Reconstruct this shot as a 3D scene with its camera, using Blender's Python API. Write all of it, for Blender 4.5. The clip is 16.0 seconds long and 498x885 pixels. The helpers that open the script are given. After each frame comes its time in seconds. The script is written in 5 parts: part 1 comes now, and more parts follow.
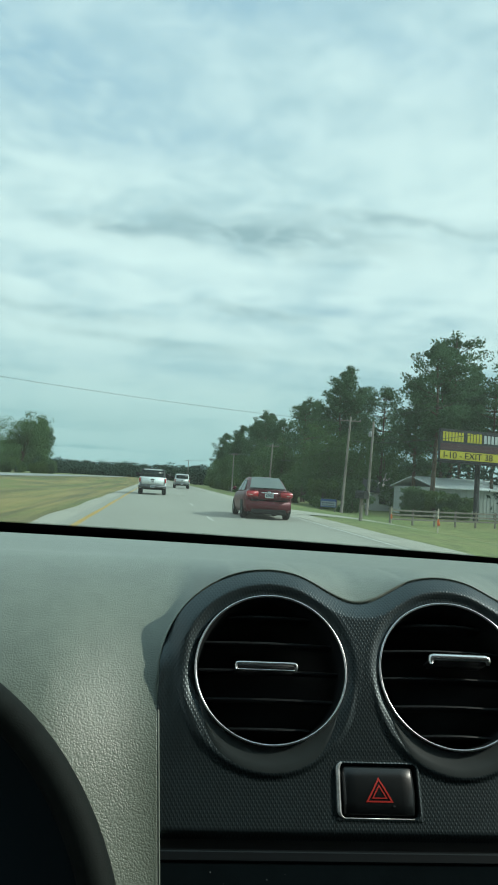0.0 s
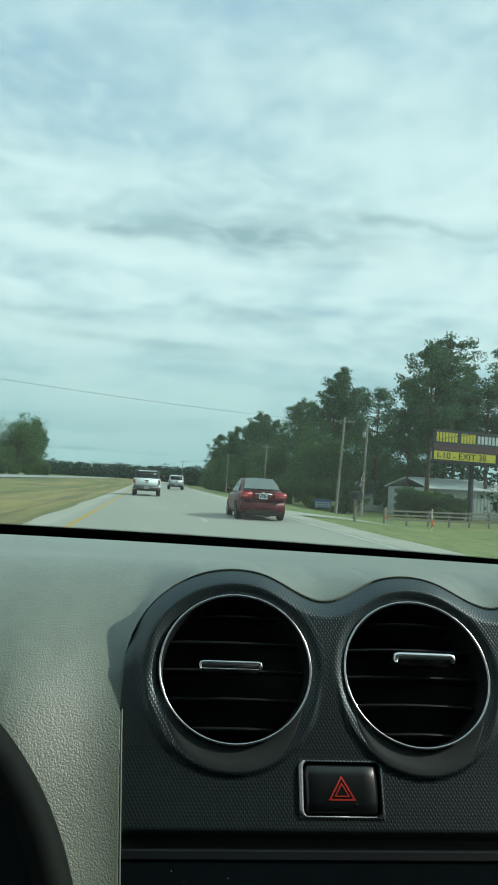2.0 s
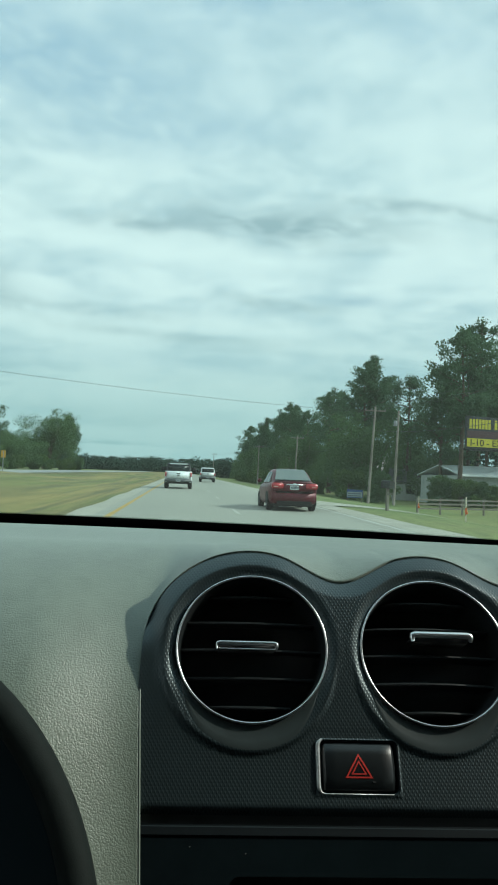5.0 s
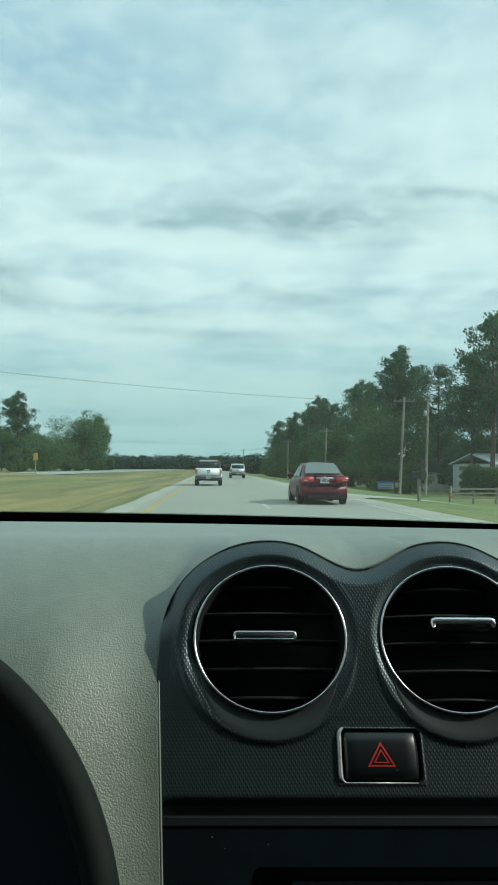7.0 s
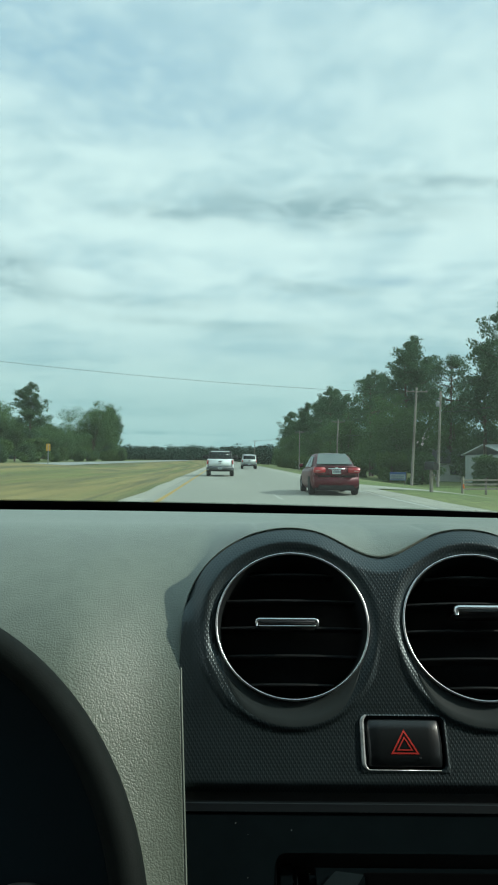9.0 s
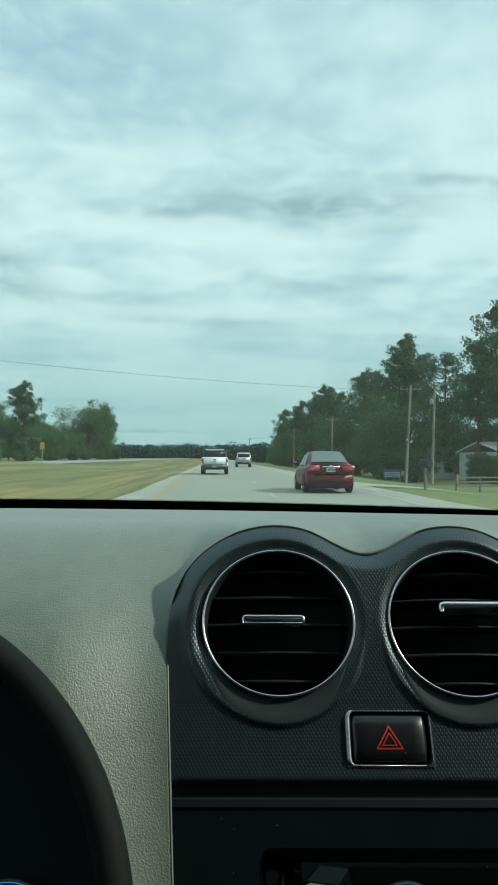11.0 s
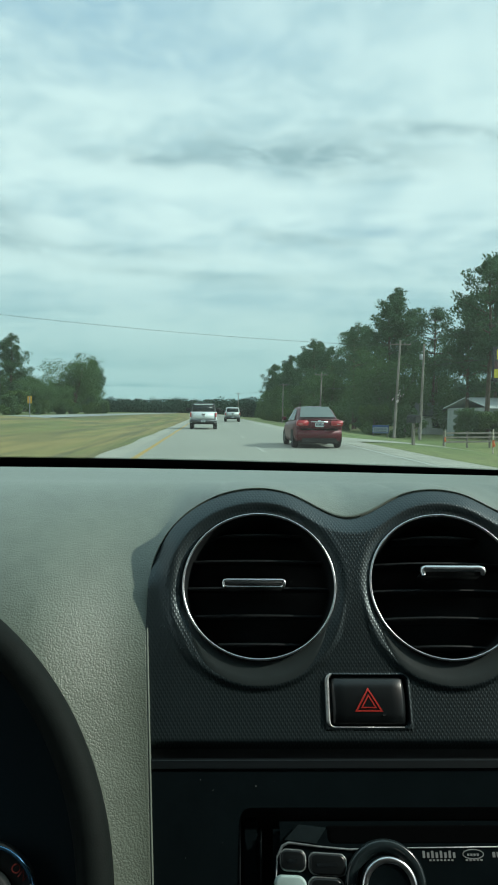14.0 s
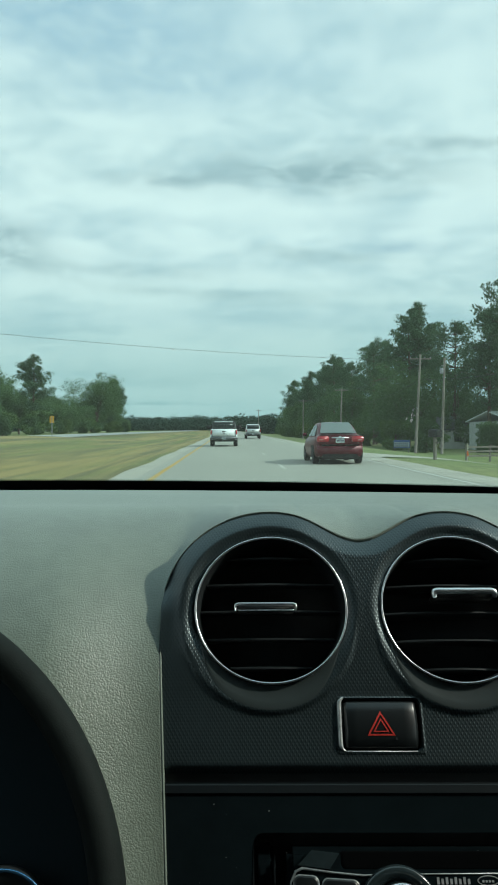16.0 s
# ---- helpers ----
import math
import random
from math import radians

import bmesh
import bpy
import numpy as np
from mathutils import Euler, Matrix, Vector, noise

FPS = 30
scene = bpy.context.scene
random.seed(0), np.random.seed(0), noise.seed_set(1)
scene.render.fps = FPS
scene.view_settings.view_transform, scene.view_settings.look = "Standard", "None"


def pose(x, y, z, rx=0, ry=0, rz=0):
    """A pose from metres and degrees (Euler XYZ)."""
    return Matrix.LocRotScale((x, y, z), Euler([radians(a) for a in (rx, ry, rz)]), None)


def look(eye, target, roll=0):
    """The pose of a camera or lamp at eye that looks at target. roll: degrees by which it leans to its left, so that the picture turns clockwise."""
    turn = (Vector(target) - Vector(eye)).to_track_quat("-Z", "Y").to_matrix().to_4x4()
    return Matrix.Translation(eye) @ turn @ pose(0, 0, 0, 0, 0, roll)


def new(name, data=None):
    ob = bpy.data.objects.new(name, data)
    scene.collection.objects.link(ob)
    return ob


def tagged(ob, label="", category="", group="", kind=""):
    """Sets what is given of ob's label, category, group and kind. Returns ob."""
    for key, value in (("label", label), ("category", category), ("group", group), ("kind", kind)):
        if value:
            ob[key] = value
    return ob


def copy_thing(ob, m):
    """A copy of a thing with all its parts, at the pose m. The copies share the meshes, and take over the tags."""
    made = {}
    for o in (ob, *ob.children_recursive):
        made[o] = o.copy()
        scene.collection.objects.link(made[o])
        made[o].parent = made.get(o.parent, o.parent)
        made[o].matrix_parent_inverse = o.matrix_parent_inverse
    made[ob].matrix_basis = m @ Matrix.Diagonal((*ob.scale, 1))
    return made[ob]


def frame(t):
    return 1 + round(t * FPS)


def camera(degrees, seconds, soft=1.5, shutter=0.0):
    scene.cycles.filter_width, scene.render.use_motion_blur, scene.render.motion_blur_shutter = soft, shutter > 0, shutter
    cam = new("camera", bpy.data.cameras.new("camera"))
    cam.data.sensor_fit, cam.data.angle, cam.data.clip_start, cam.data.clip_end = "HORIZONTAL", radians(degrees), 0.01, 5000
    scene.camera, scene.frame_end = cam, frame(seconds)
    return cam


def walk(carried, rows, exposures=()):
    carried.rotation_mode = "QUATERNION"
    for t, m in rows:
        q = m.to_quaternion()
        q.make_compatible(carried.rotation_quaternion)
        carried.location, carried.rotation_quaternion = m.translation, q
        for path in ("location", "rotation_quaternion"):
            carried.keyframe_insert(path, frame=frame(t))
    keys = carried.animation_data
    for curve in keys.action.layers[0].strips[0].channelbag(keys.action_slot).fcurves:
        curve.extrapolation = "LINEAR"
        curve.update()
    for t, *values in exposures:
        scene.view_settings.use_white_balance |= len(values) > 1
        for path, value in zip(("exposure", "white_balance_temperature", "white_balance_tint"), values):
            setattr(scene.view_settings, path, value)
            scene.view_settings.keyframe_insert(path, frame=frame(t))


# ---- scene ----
cam = camera(38.3, 16.0, soft=1.9)

# ---- camera: seconds, place, yaw, pitch and lean in degrees ----
PATH = [
    (0, -0.0401, 0.0135, 1.2580, -5.11, 3.21, 3.40),
    (0.5, -0.0238, 0.0028, 1.2641, -5.20, 3.66, 3.57),
    (1, -0.0520, 0.0163, 1.2576, -4.71, 3.55, 3.41),
    (1.5, -0.0243, 0.0099, 1.2594, -5.40, 3.29, 3.35),
    (2, -0.0194, 0.0105, 1.2582, -5.55, 3.31, 3.23),
    (2.5, -0.0212, 0.0118, 1.2574, -5.32, 3.40, 2.97),
    (3, -0.0155, 0.0110, 1.2555, -4.86, 3.26, 2.85),
    (3.5, -0.0128, 0.0101, 1.2571, -4.44, 3.23, 2.67),
    (4, 0.0030, 0.0113, 1.2564, -4.93, 2.75, 1.99),
    (4.5, 0.0160, 0.0051, 1.2583, -4.50, 2.21, 1.94),
    (5, -0.0064, 0.0081, 1.2518, -3.14, 2.52, 2.22),
    (7.5, 0.0074, 0.0152, 1.2449, -0.38, 1.74, 0.31),
    (8, 0.0019, 0.0187, 1.2416, 0.04, 0.99, 0.46),
    (8.5, -0.0012, 0.0168, 1.2448, 0.12, 1.35, 0.49),
    (11, 0.0047, 0.0130, 1.2447, -0.35, 1.20, 0.31),
    (11.5, 0.0077, 0.0113, 1.2533, -0.29, 0.49, 0.76),
    (12, 0.0053, 0.0165, 1.2552, -0.06, -0.48, 0.75),
    (12.5, 0.0161, 0.0140, 1.2547, 0.18, -0.74, 0.40),
    (13, 0.0129, 0.0160, 1.2500, 0.06, -1.38, 0.28),
    (13.5, 0.0094, 0.0272, 1.2516, -1.05, -2.35, 0.75),
    (14, 0.0101, 0.0238, 1.2499, -1.27, -2.41, 0.53),
    (14.5, 0.0057, 0.0232, 1.2444, -0.08, -2.39, 0.52),
    (15, -0.0096, 0.0257, 1.2465, 1.45, -2.31, 0.67),
    (15.5, 0.0122, 0.0205, 1.2504, 0.94, -1.80, -0.06),
    (16, 0.0176, 0.0172, 1.2559, 0.39, -1.08, -0.27),
]
ZAX = Matrix.Rotation
walk(cam, [(t, Matrix.Translation((x, y, z)) @ ZAX(radians(yaw), 4, "Z") @ ZAX(radians(90 + pitch), 4, "X") @ ZAX(radians(lean), 4, "Z"))
           for t, x, y, z, yaw, pitch, lean in PATH],
     exposures=[(0, 0.0, 6500, 2), (16, 0.0, 6500, 2)])

# ---- world, sun, exposure ----
SUN_AZ, SUN_EL = 95.0, 36.0          # degrees to the right of straight ahead, and above the horizon
world = bpy.data.worlds.new("world")
scene.world = world
world.use_nodes = True
wn, wl = world.node_tree.nodes, world.node_tree.links
wn.clear()


def wmath(op, a, b=None, c=None, clamp=False):
    n = wn.new("ShaderNodeMath")
    n.operation, n.use_clamp = op, clamp
    for i, v in enumerate((a, b, c)):
        if v is None:
            continue
        if isinstance(v, (int, float)):
            n.inputs[i].default_value = v
        else:
            wl.new(v, n.inputs[i])
    return n.outputs[0]


def wmix(fac, a, b):
    n = wn.new("ShaderNodeMix")
    n.data_type = "RGBA"
    for sock, v in ((n.inputs[0], fac), (n.inputs[6], a), (n.inputs[7], b)):
        if isinstance(v, (int, float, tuple)):
            sock.default_value = v
        else:
            wl.new(v, sock)
    return n.outputs[2]


def wnoise(vec, scale, detail, rough, distort):
    n = wn.new("ShaderNodeTexNoise")
    n.inputs["Scale"].default_value, n.inputs["Detail"].default_value = scale, detail
    n.inputs["Roughness"].default_value, n.inputs["Distortion"].default_value = rough, distort
    wl.new(vec, n.inputs["Vector"])
    return n.outputs["Fac"]


def wramp(v, lo, hi):
    n = wn.new("ShaderNodeMapRange")
    n.interpolation_type = "SMOOTHSTEP"
    n.inputs[1].default_value, n.inputs[2].default_value = lo, hi
    wl.new(v, n.inputs[0])
    return n.outputs[0]


def wvec(x, y, z):
    n = wn.new("ShaderNodeCombineXYZ")
    for i, v in enumerate((x, y, z)):
        if isinstance(v, (int, float)):
            n.inputs[i].default_value = v
        else:
            wl.new(v, n.inputs[i])
    return n.outputs[0]


sky = wn.new("ShaderNodeTexSky")
sky.sky_type, sky.sun_disc = "NISHITA", False
sky.sun_elevation, sky.sun_rotation = radians(SUN_EL), radians(SUN_AZ)
sky.air_density, sky.dust_density = 1.3, 1.5
coord = wn.new("ShaderNodeTexCoord").outputs["Generated"]
sep = wn.new("ShaderNodeSeparateXYZ")
wl.new(coord, sep.inputs[0])
up = wmath("MAXIMUM", sep.outputs[2], 0.0)
sheet = wmath("DIVIDE", 1.0, wmath("ADD", up, 0.10))
cx, cy = wmath("MULTIPLY", sep.outputs[0], sheet), wmath("MULTIPLY", sep.outputs[1], sheet)
# a thin, broken cloud sheet: broad pale masses, finer wisps, and the grey rolls seen ahead
rolls = wnoise(wvec(wmath("MULTIPLY", cx, 0.55), wmath("MULTIPLY", cy, 0.95), 3.1), 1.0, 4.5, 0.5, 0.5)
wisps = wnoise(wvec(wmath("MULTIPLY", cx, 1.3), wmath("MULTIPLY", cy, 1.9), 7.7), 2.2, 4.5, 0.5, 0.4)
broad = wnoise(wvec(wmath("MULTIPLY", cx, 0.45), wmath("MULTIPLY", cy, 0.5), 1.3), 1.1, 3.0, 0.5, 0.4)
cover = wmath("ADD", wmath("ADD", wmath("MULTIPLY", rolls, 0.42), wmath("MULTIPLY", wisps, 0.15)), wmath("MULTIPLY", broad, 0.43))
side = wmath("ARCTAN2", sep.outputs[0], sep.outputs[1])
tall = wmath("SUBTRACT", wmath("ARCSINE", sep.outputs[2]), 0.012)
ragged = wnoise(wvec(wmath("MULTIPLY", side, 5.0), wmath("MULTIPLY", tall, 16.0), 2.0), 1.0, 6.0, 0.6, 0.6)
ragged2 = wnoise(wvec(wmath("MULTIPLY", side, 17.0), wmath("MULTIPLY", tall, 38.0), 5.0), 1.0, 7.0, 0.64, 0.45)
side_w = wmath("ADD", side, wmath("MULTIPLY", wmath("SUBTRACT", ragged2, 0.5), 0.10))
tall_w = wmath("ADD", tall, wmath("MULTIPLY", wmath("SUBTRACT", ragged, 0.5), 0.045))


def roll(az, el, half_az, half_el, tilt=0.0):
    """A soft, ragged streak of cloud, all in radians."""
    da = wmath("DIVIDE", wmath("SUBTRACT", side_w, az), half_az)
    de = wmath("DIVIDE", wmath("SUBTRACT", wmath("SUBTRACT", tall_w, wmath("MULTIPLY", da, tilt * half_az)), el), half_el)
    return wmath("EXPONENT", wmath("MULTIPLY", wmath("ADD", wmath("MULTIPLY", da, da), wmath("MULTIPLY", de, de)), -1.0))


def gathered(items):
    total = None
    for weight, *shape in items:
        one = wmath("MULTIPLY", roll(*shape), weight)
        total = one if total is None else wmath("ADD", total, one)
    return total


grey_rolls = gathered(((1.3, 0.10, 0.327, 0.17, 0.022, -0.05), (0.9, 0.31, 0.342, 0.12, 0.009, -0.1), (0.85, -0.10, 0.318, 0.09, 0.011, 0.0), (1.2, -0.325, 0.246, 0.045, 0.015, -0.15), (1.0, -0.305, 0.216, 0.06, 0.016, -0.12),
                       (0.75, -0.15, 0.202, 0.10, 0.012, 0.0), (0.8, 0.09, 0.222, 0.09, 0.009, -0.08), (0.7, -0.05, 0.172, 0.16, 0.008, -0.05), (0.5, -0.08, 0.062, 0.16, 0.012, -0.05), (0.35, 0.02, 0.020, 0.08, 0.012, 0.0)))
blue_gaps = gathered(((1.5, -0.24, 0.50, 0.24, 0.07, -0.15), (1.3, 0.06, 0.60, 0.14, 0.045, 0.15), (0.8, 0.28, 0.545, 0.12, 0.025, -0.25), (0.45, -0.05, 0.43, 0.22, 0.020, 0.1), (0.40, 0.0, 0.14, 0.4, 0.014, 0.0)))
bright = gathered(((0.8, -0.10, 0.290, 0.22, 0.018, -0.03), (0.7, 0.30, 0.43, 0.13, 0.05, -0.1), (0.5, -0.02, 0.305, 0.05, 0.006, 0.0), (0.6, 0.12, 0.163, 0.16, 0.006, -0.02), (0.45, -0.12, 0.385, 0.05, 0.010, 0.0), (0.4, 0.25, 0.26, 0.2, 0.02, 0.0)))
lumpy = wramp(ragged2, 0.28, 0.66)
BASE_BLUE, GREY_CLOUD, WHITE_CLOUD = (0.40, 0.55, 0.68, 1), (0.56, 0.68, 0.745, 1), (0.93, 0.97, 0.97, 1)
fine = wnoise(wvec(wmath("ADD", wmath("MULTIPLY", cx, 1.6), wmath("MULTIPLY", cy, 0.9)), wmath("MULTIPLY", cy, 3.2), 4.4), 2.6, 6.0, 0.56, 0.4)
puffs = wnoise(wvec(wmath("ADD", wmath("MULTIPLY", side, 7.0), wmath("MULTIPLY", tall, 4.0)), wmath("SUBTRACT", wmath("MULTIPLY", tall, 15.0), wmath("MULTIPLY", side, 2.5)), 9.0), 1.25, 7.0, 0.60, 0.35)
cloud = wmix(wramp(wmath("ADD", wmath("ADD", wmath("MULTIPLY", cover, 0.52), wmath("MULTIPLY", fine, 0.12)), wmath("MULTIPLY", puffs, 0.36)), 0.38, 0.58), GREY_CLOUD, WHITE_CLOUD)
clear = wn.new("ShaderNodeVectorMath")
clear.operation = "SCALE"
clear.inputs["Scale"].default_value = 0.10
wl.new(sky.outputs[0], clear.inputs[0])
clear_sky = wmix(0.75, clear.outputs[0], BASE_BLUE)
heavens = wmix(wramp(cover, 0.34, 0.46), clear_sky, cloud)
lit = wmix(wmath("MULTIPLY", bright, 0.85, None, True), heavens, WHITE_CLOUD)
gaps = wmix(wmath("MULTIPLY", wmath("MULTIPLY", blue_gaps, 0.75), wmath("ADD", 0.4, wmath("MULTIPLY", lumpy, 0.6)), None, True), lit, (0.47, 0.61, 0.73, 1))
rolled = wmix(wmath("MULTIPLY", wmath("MULTIPLY", grey_rolls, 0.85), wmath("ADD", 0.22, wmath("MULTIPLY", lumpy, 0.78)), None, True), gaps, (0.435, 0.535, 0.580, 1))
high = wmix(wmath("MULTIPLY", wramp(up, 0.34, 0.60), 0.26), rolled, (0.56, 0.69, 0.83, 1))
heavens2 = wmix(wramp(up, 0.02, 0.27), wmix(0.70, high, (0.375, 0.550, 0.545, 1)), high)
ground_glow = wmix(wramp(sep.outputs[2], -0.05, 0.0), (0.18, 0.20, 0.15, 1), heavens2)
back = wn.new("ShaderNodeBackground")
back.inputs["Strength"].default_value = 1.0
wl.new(ground_glow, back.inputs["Color"])
wl.new(back.outputs[0], wn.new("ShaderNodeOutputWorld").inputs["Surface"])

sun = new("sun", bpy.data.lights.new("sun", "SUN"))
sun.data.energy, sun.data.angle, sun.data.color = 3.0, radians(1.5), (1.0, 0.96, 0.88)
sun_way = Vector((math.sin(radians(SUN_AZ)) * math.cos(radians(SUN_EL)), math.cos(radians(SUN_AZ)) * math.cos(radians(SUN_EL)), math.sin(radians(SUN_EL))))
sun.matrix_world = look(sun_way * 50, (0, 0, 0))


# ---- materials ----
def mat(name, color, rough=0.6, metal=0.0, var=0.0, scale=20.0, bump=0.0, bump_scale=200.0, stretch=(1, 1, 1), color2=None, big=0.0, big_scale=1.0,
        island=0.0, obj=0.0, coat=0.0, spec=0.5, translucent=0.0, emit=None):
    """A node material: base colour with fine and coarse variation, relief, gloss."""
    m = bpy.data.materials.new(name)
    m.use_nodes = True
    n, l = m.node_tree.nodes, m.node_tree.links
    bs = n["Principled BSDF"]
    bs.inputs["Roughness"].default_value, bs.inputs["Metallic"].default_value = rough, metal
    bs.inputs["Coat Weight"].default_value, bs.inputs["Specular IOR Level"].default_value = coat, spec
    bs.inputs["Coat Roughness"].default_value = 0.05
    tc = n.new("ShaderNodeTexCoord")
    mp = n.new("ShaderNodeMapping")
    mp.inputs["Scale"].default_value = stretch
    l.new(tc.outputs["Object"], mp.inputs["Vector"])

    def tex(s, d, r=0.55):
        t = n.new("ShaderNodeTexNoise")
        t.inputs["Scale"].default_value, t.inputs["Detail"].default_value, t.inputs["Roughness"].default_value = s, d, r
        l.new(mp.outputs[0], t.inputs["Vector"])
        return t.outputs["Fac"]

    def mix(kind, fac, a, b):
        x = n.new("ShaderNodeMix")
        x.data_type, x.blend_type = "RGBA", kind
        for sock, v in ((x.inputs[0], fac), (x.inputs[6], a), (x.inputs[7], b)):
            if isinstance(v, (int, float)):
                sock.default_value = v
            elif isinstance(v, tuple):
                sock.default_value = (*v[:3], 1)
            else:
                l.new(v, sock)
        return x.outputs[2]

    def spread(v, lo, hi, a, b):
        x = n.new("ShaderNodeMapRange")
        for i, q in enumerate((lo, hi, a, b)):
            x.inputs[i + 1].default_value = q
        l.new(v, x.inputs[0])
        return x.outputs[0]

    col = tuple(color)
    if color2:
        col = mix("MIX", spread(tex(big_scale, 4.0), 0.38, 0.62, 0.0, 1.0), col, tuple(color2))
    if big and not color2:
        col = mix("MULTIPLY", 1.0, col, mix("MIX", spread(tex(big_scale, 3.0), 0.3, 0.7, 0, 1), (1 - big,) * 3, (1 + big,) * 3))
    if var:
        col = mix("MULTIPLY", 1.0, col, mix("MIX", spread(tex(scale, 5.0, 0.65), 0.3, 0.7, 0, 1), (1 - var,) * 3, (1 + var,) * 3))
    if island or obj:
        src = n.new("ShaderNodeNewGeometry").outputs["Random Per Island"] if island else n.new("ShaderNodeObjectInfo").outputs["Random"]
        q = island or obj
        col = mix("MULTIPLY", 1.0, col, mix("MIX", src, (1 - q,) * 3, (1 + q,) * 3))
    if isinstance(col, tuple):
        bs.inputs["Base Color"].default_value = (*col, 1)
    else:
        l.new(col, bs.inputs["Base Color"])
    if bump:
        b = n.new("ShaderNodeBump")
        b.inputs["Strength"].default_value = bump
        b.inputs["Distance"].default_value = 0.5 / bump_scale
        l.new(tex(bump_scale, 3.0), b.inputs["Height"])
        l.new(b.outputs[0], bs.inputs["Normal"])
    if translucent:
        tr = n.new("ShaderNodeBsdfTranslucent")
        if isinstance(col, tuple):
            tr.inputs["Color"].default_value = (*col, 1)
        else:
            l.new(col, tr.inputs["Color"])
        ms = n.new("ShaderNodeMixShader")
        ms.inputs[0].default_value = translucent
        l.new(bs.outputs[0], ms.inputs[1])
        l.new(tr.outputs[0], ms.inputs[2])
        l.new(ms.outputs[0], n["Material Output"].inputs["Surface"])
    if emit:
        bs.inputs["Emission Color"].default_value, bs.inputs["Emission Strength"].default_value = (*emit[:3], 1), emit[3]
    return m


def leather_mat():
    """Grained vinyl: rounded cells with creases between them."""
    m = mat("grained_vinyl", (0.144, 0.180, 0.142), 0.45, spec=1.0, var=0.10, scale=60, big=0.06, big_scale=9)
    n, l = m.node_tree.nodes, m.node_tree.links
    tc = n.new("ShaderNodeTexCoord")
    warp = n.new("ShaderNodeTexNoise")
    warp.inputs["Scale"].default_value = 90
    add = n.new("ShaderNodeVectorMath")
    add.operation = "MULTIPLY_ADD"
    add.inputs[1].default_value = (0.0045, 0.0045, 0.0045)
    vo = n.new("ShaderNodeTexVoronoi")
    vo.feature, vo.inputs["Scale"].default_value = "F1", 800
    mr = n.new("ShaderNodeMapRange")
    mr.inputs[1].default_value, mr.inputs[2].default_value = 0.55, 0.0
    bp = n.new("ShaderNodeBump")
    bp.inputs["Strength"].default_value, bp.inputs["Distance"].default_value = 0.40, 0.00036
    l.new(tc.outputs["Object"], warp.inputs["Vector"])
    l.new(warp.outputs["Color"], add.inputs[0])
    l.new(tc.outputs["Object"], add.inputs[2])
    l.new(add.outputs[0], vo.inputs["Vector"])
    dome = n.new("ShaderNodeMath")
    dome.operation, dome.inputs[1].default_value = "POWER", 2.0
    l.new(vo.outputs["Distance"], dome.inputs[0])
    l.new(dome.outputs[0], mr.inputs[0])
    l.new(mr.outputs[0], bp.inputs["Height"])
    bs = n["Principled BSDF"]
    bs.inputs["Coat Weight"].default_value, bs.inputs["Coat Roughness"].default_value = 0.32, 0.42
    for way in ("Normal", "Coat Normal"):
        l.new(bp.outputs[0], bs.inputs[way])
    return m


def dotted_mat():
    """Dark hard plastic moulded with small staggered dots."""
    m = mat("dotted_plastic", (0.0088, 0.0150, 0.0165), 0.40, spec=1.0, var=0.12, scale=40)
    n, l = m.node_tree.nodes, m.node_tree.links
    n["Principled BSDF"].inputs["Specular Tint"].default_value = (0.80, 0.96, 1.0, 1)
    tc, sp = n.new("ShaderNodeTexCoord"), n.new("ShaderNodeSeparateXYZ")
    l.new(tc.outputs["Object"], sp.inputs[0])

    def op(kind, a, b):
        x = n.new("ShaderNodeMath")
        x.operation = kind
        for i, v in enumerate((a, b)):
            if isinstance(v, (int, float)):
                x.inputs[i].default_value = v
            elif v is not None:
                l.new(v, x.inputs[i])
        return x.outputs[0]

    a = op("COSINE", op("MULTIPLY", sp.outputs[0], math.tau / 0.00245), None)
    b = op("COSINE", op("MULTIPLY", sp.outputs[1], math.tau / 0.0042), None)
    bp = n.new("ShaderNodeBump")
    bp.inputs["Strength"].default_value, bp.inputs["Distance"].default_value = 0.40, 0.00034
    l.new(op("MAXIMUM", op("MULTIPLY", a, b), 0.0), bp.inputs["Height"])
    l.new(bp.outputs[0], n["Principled BSDF"].inputs["Normal"])
    return m


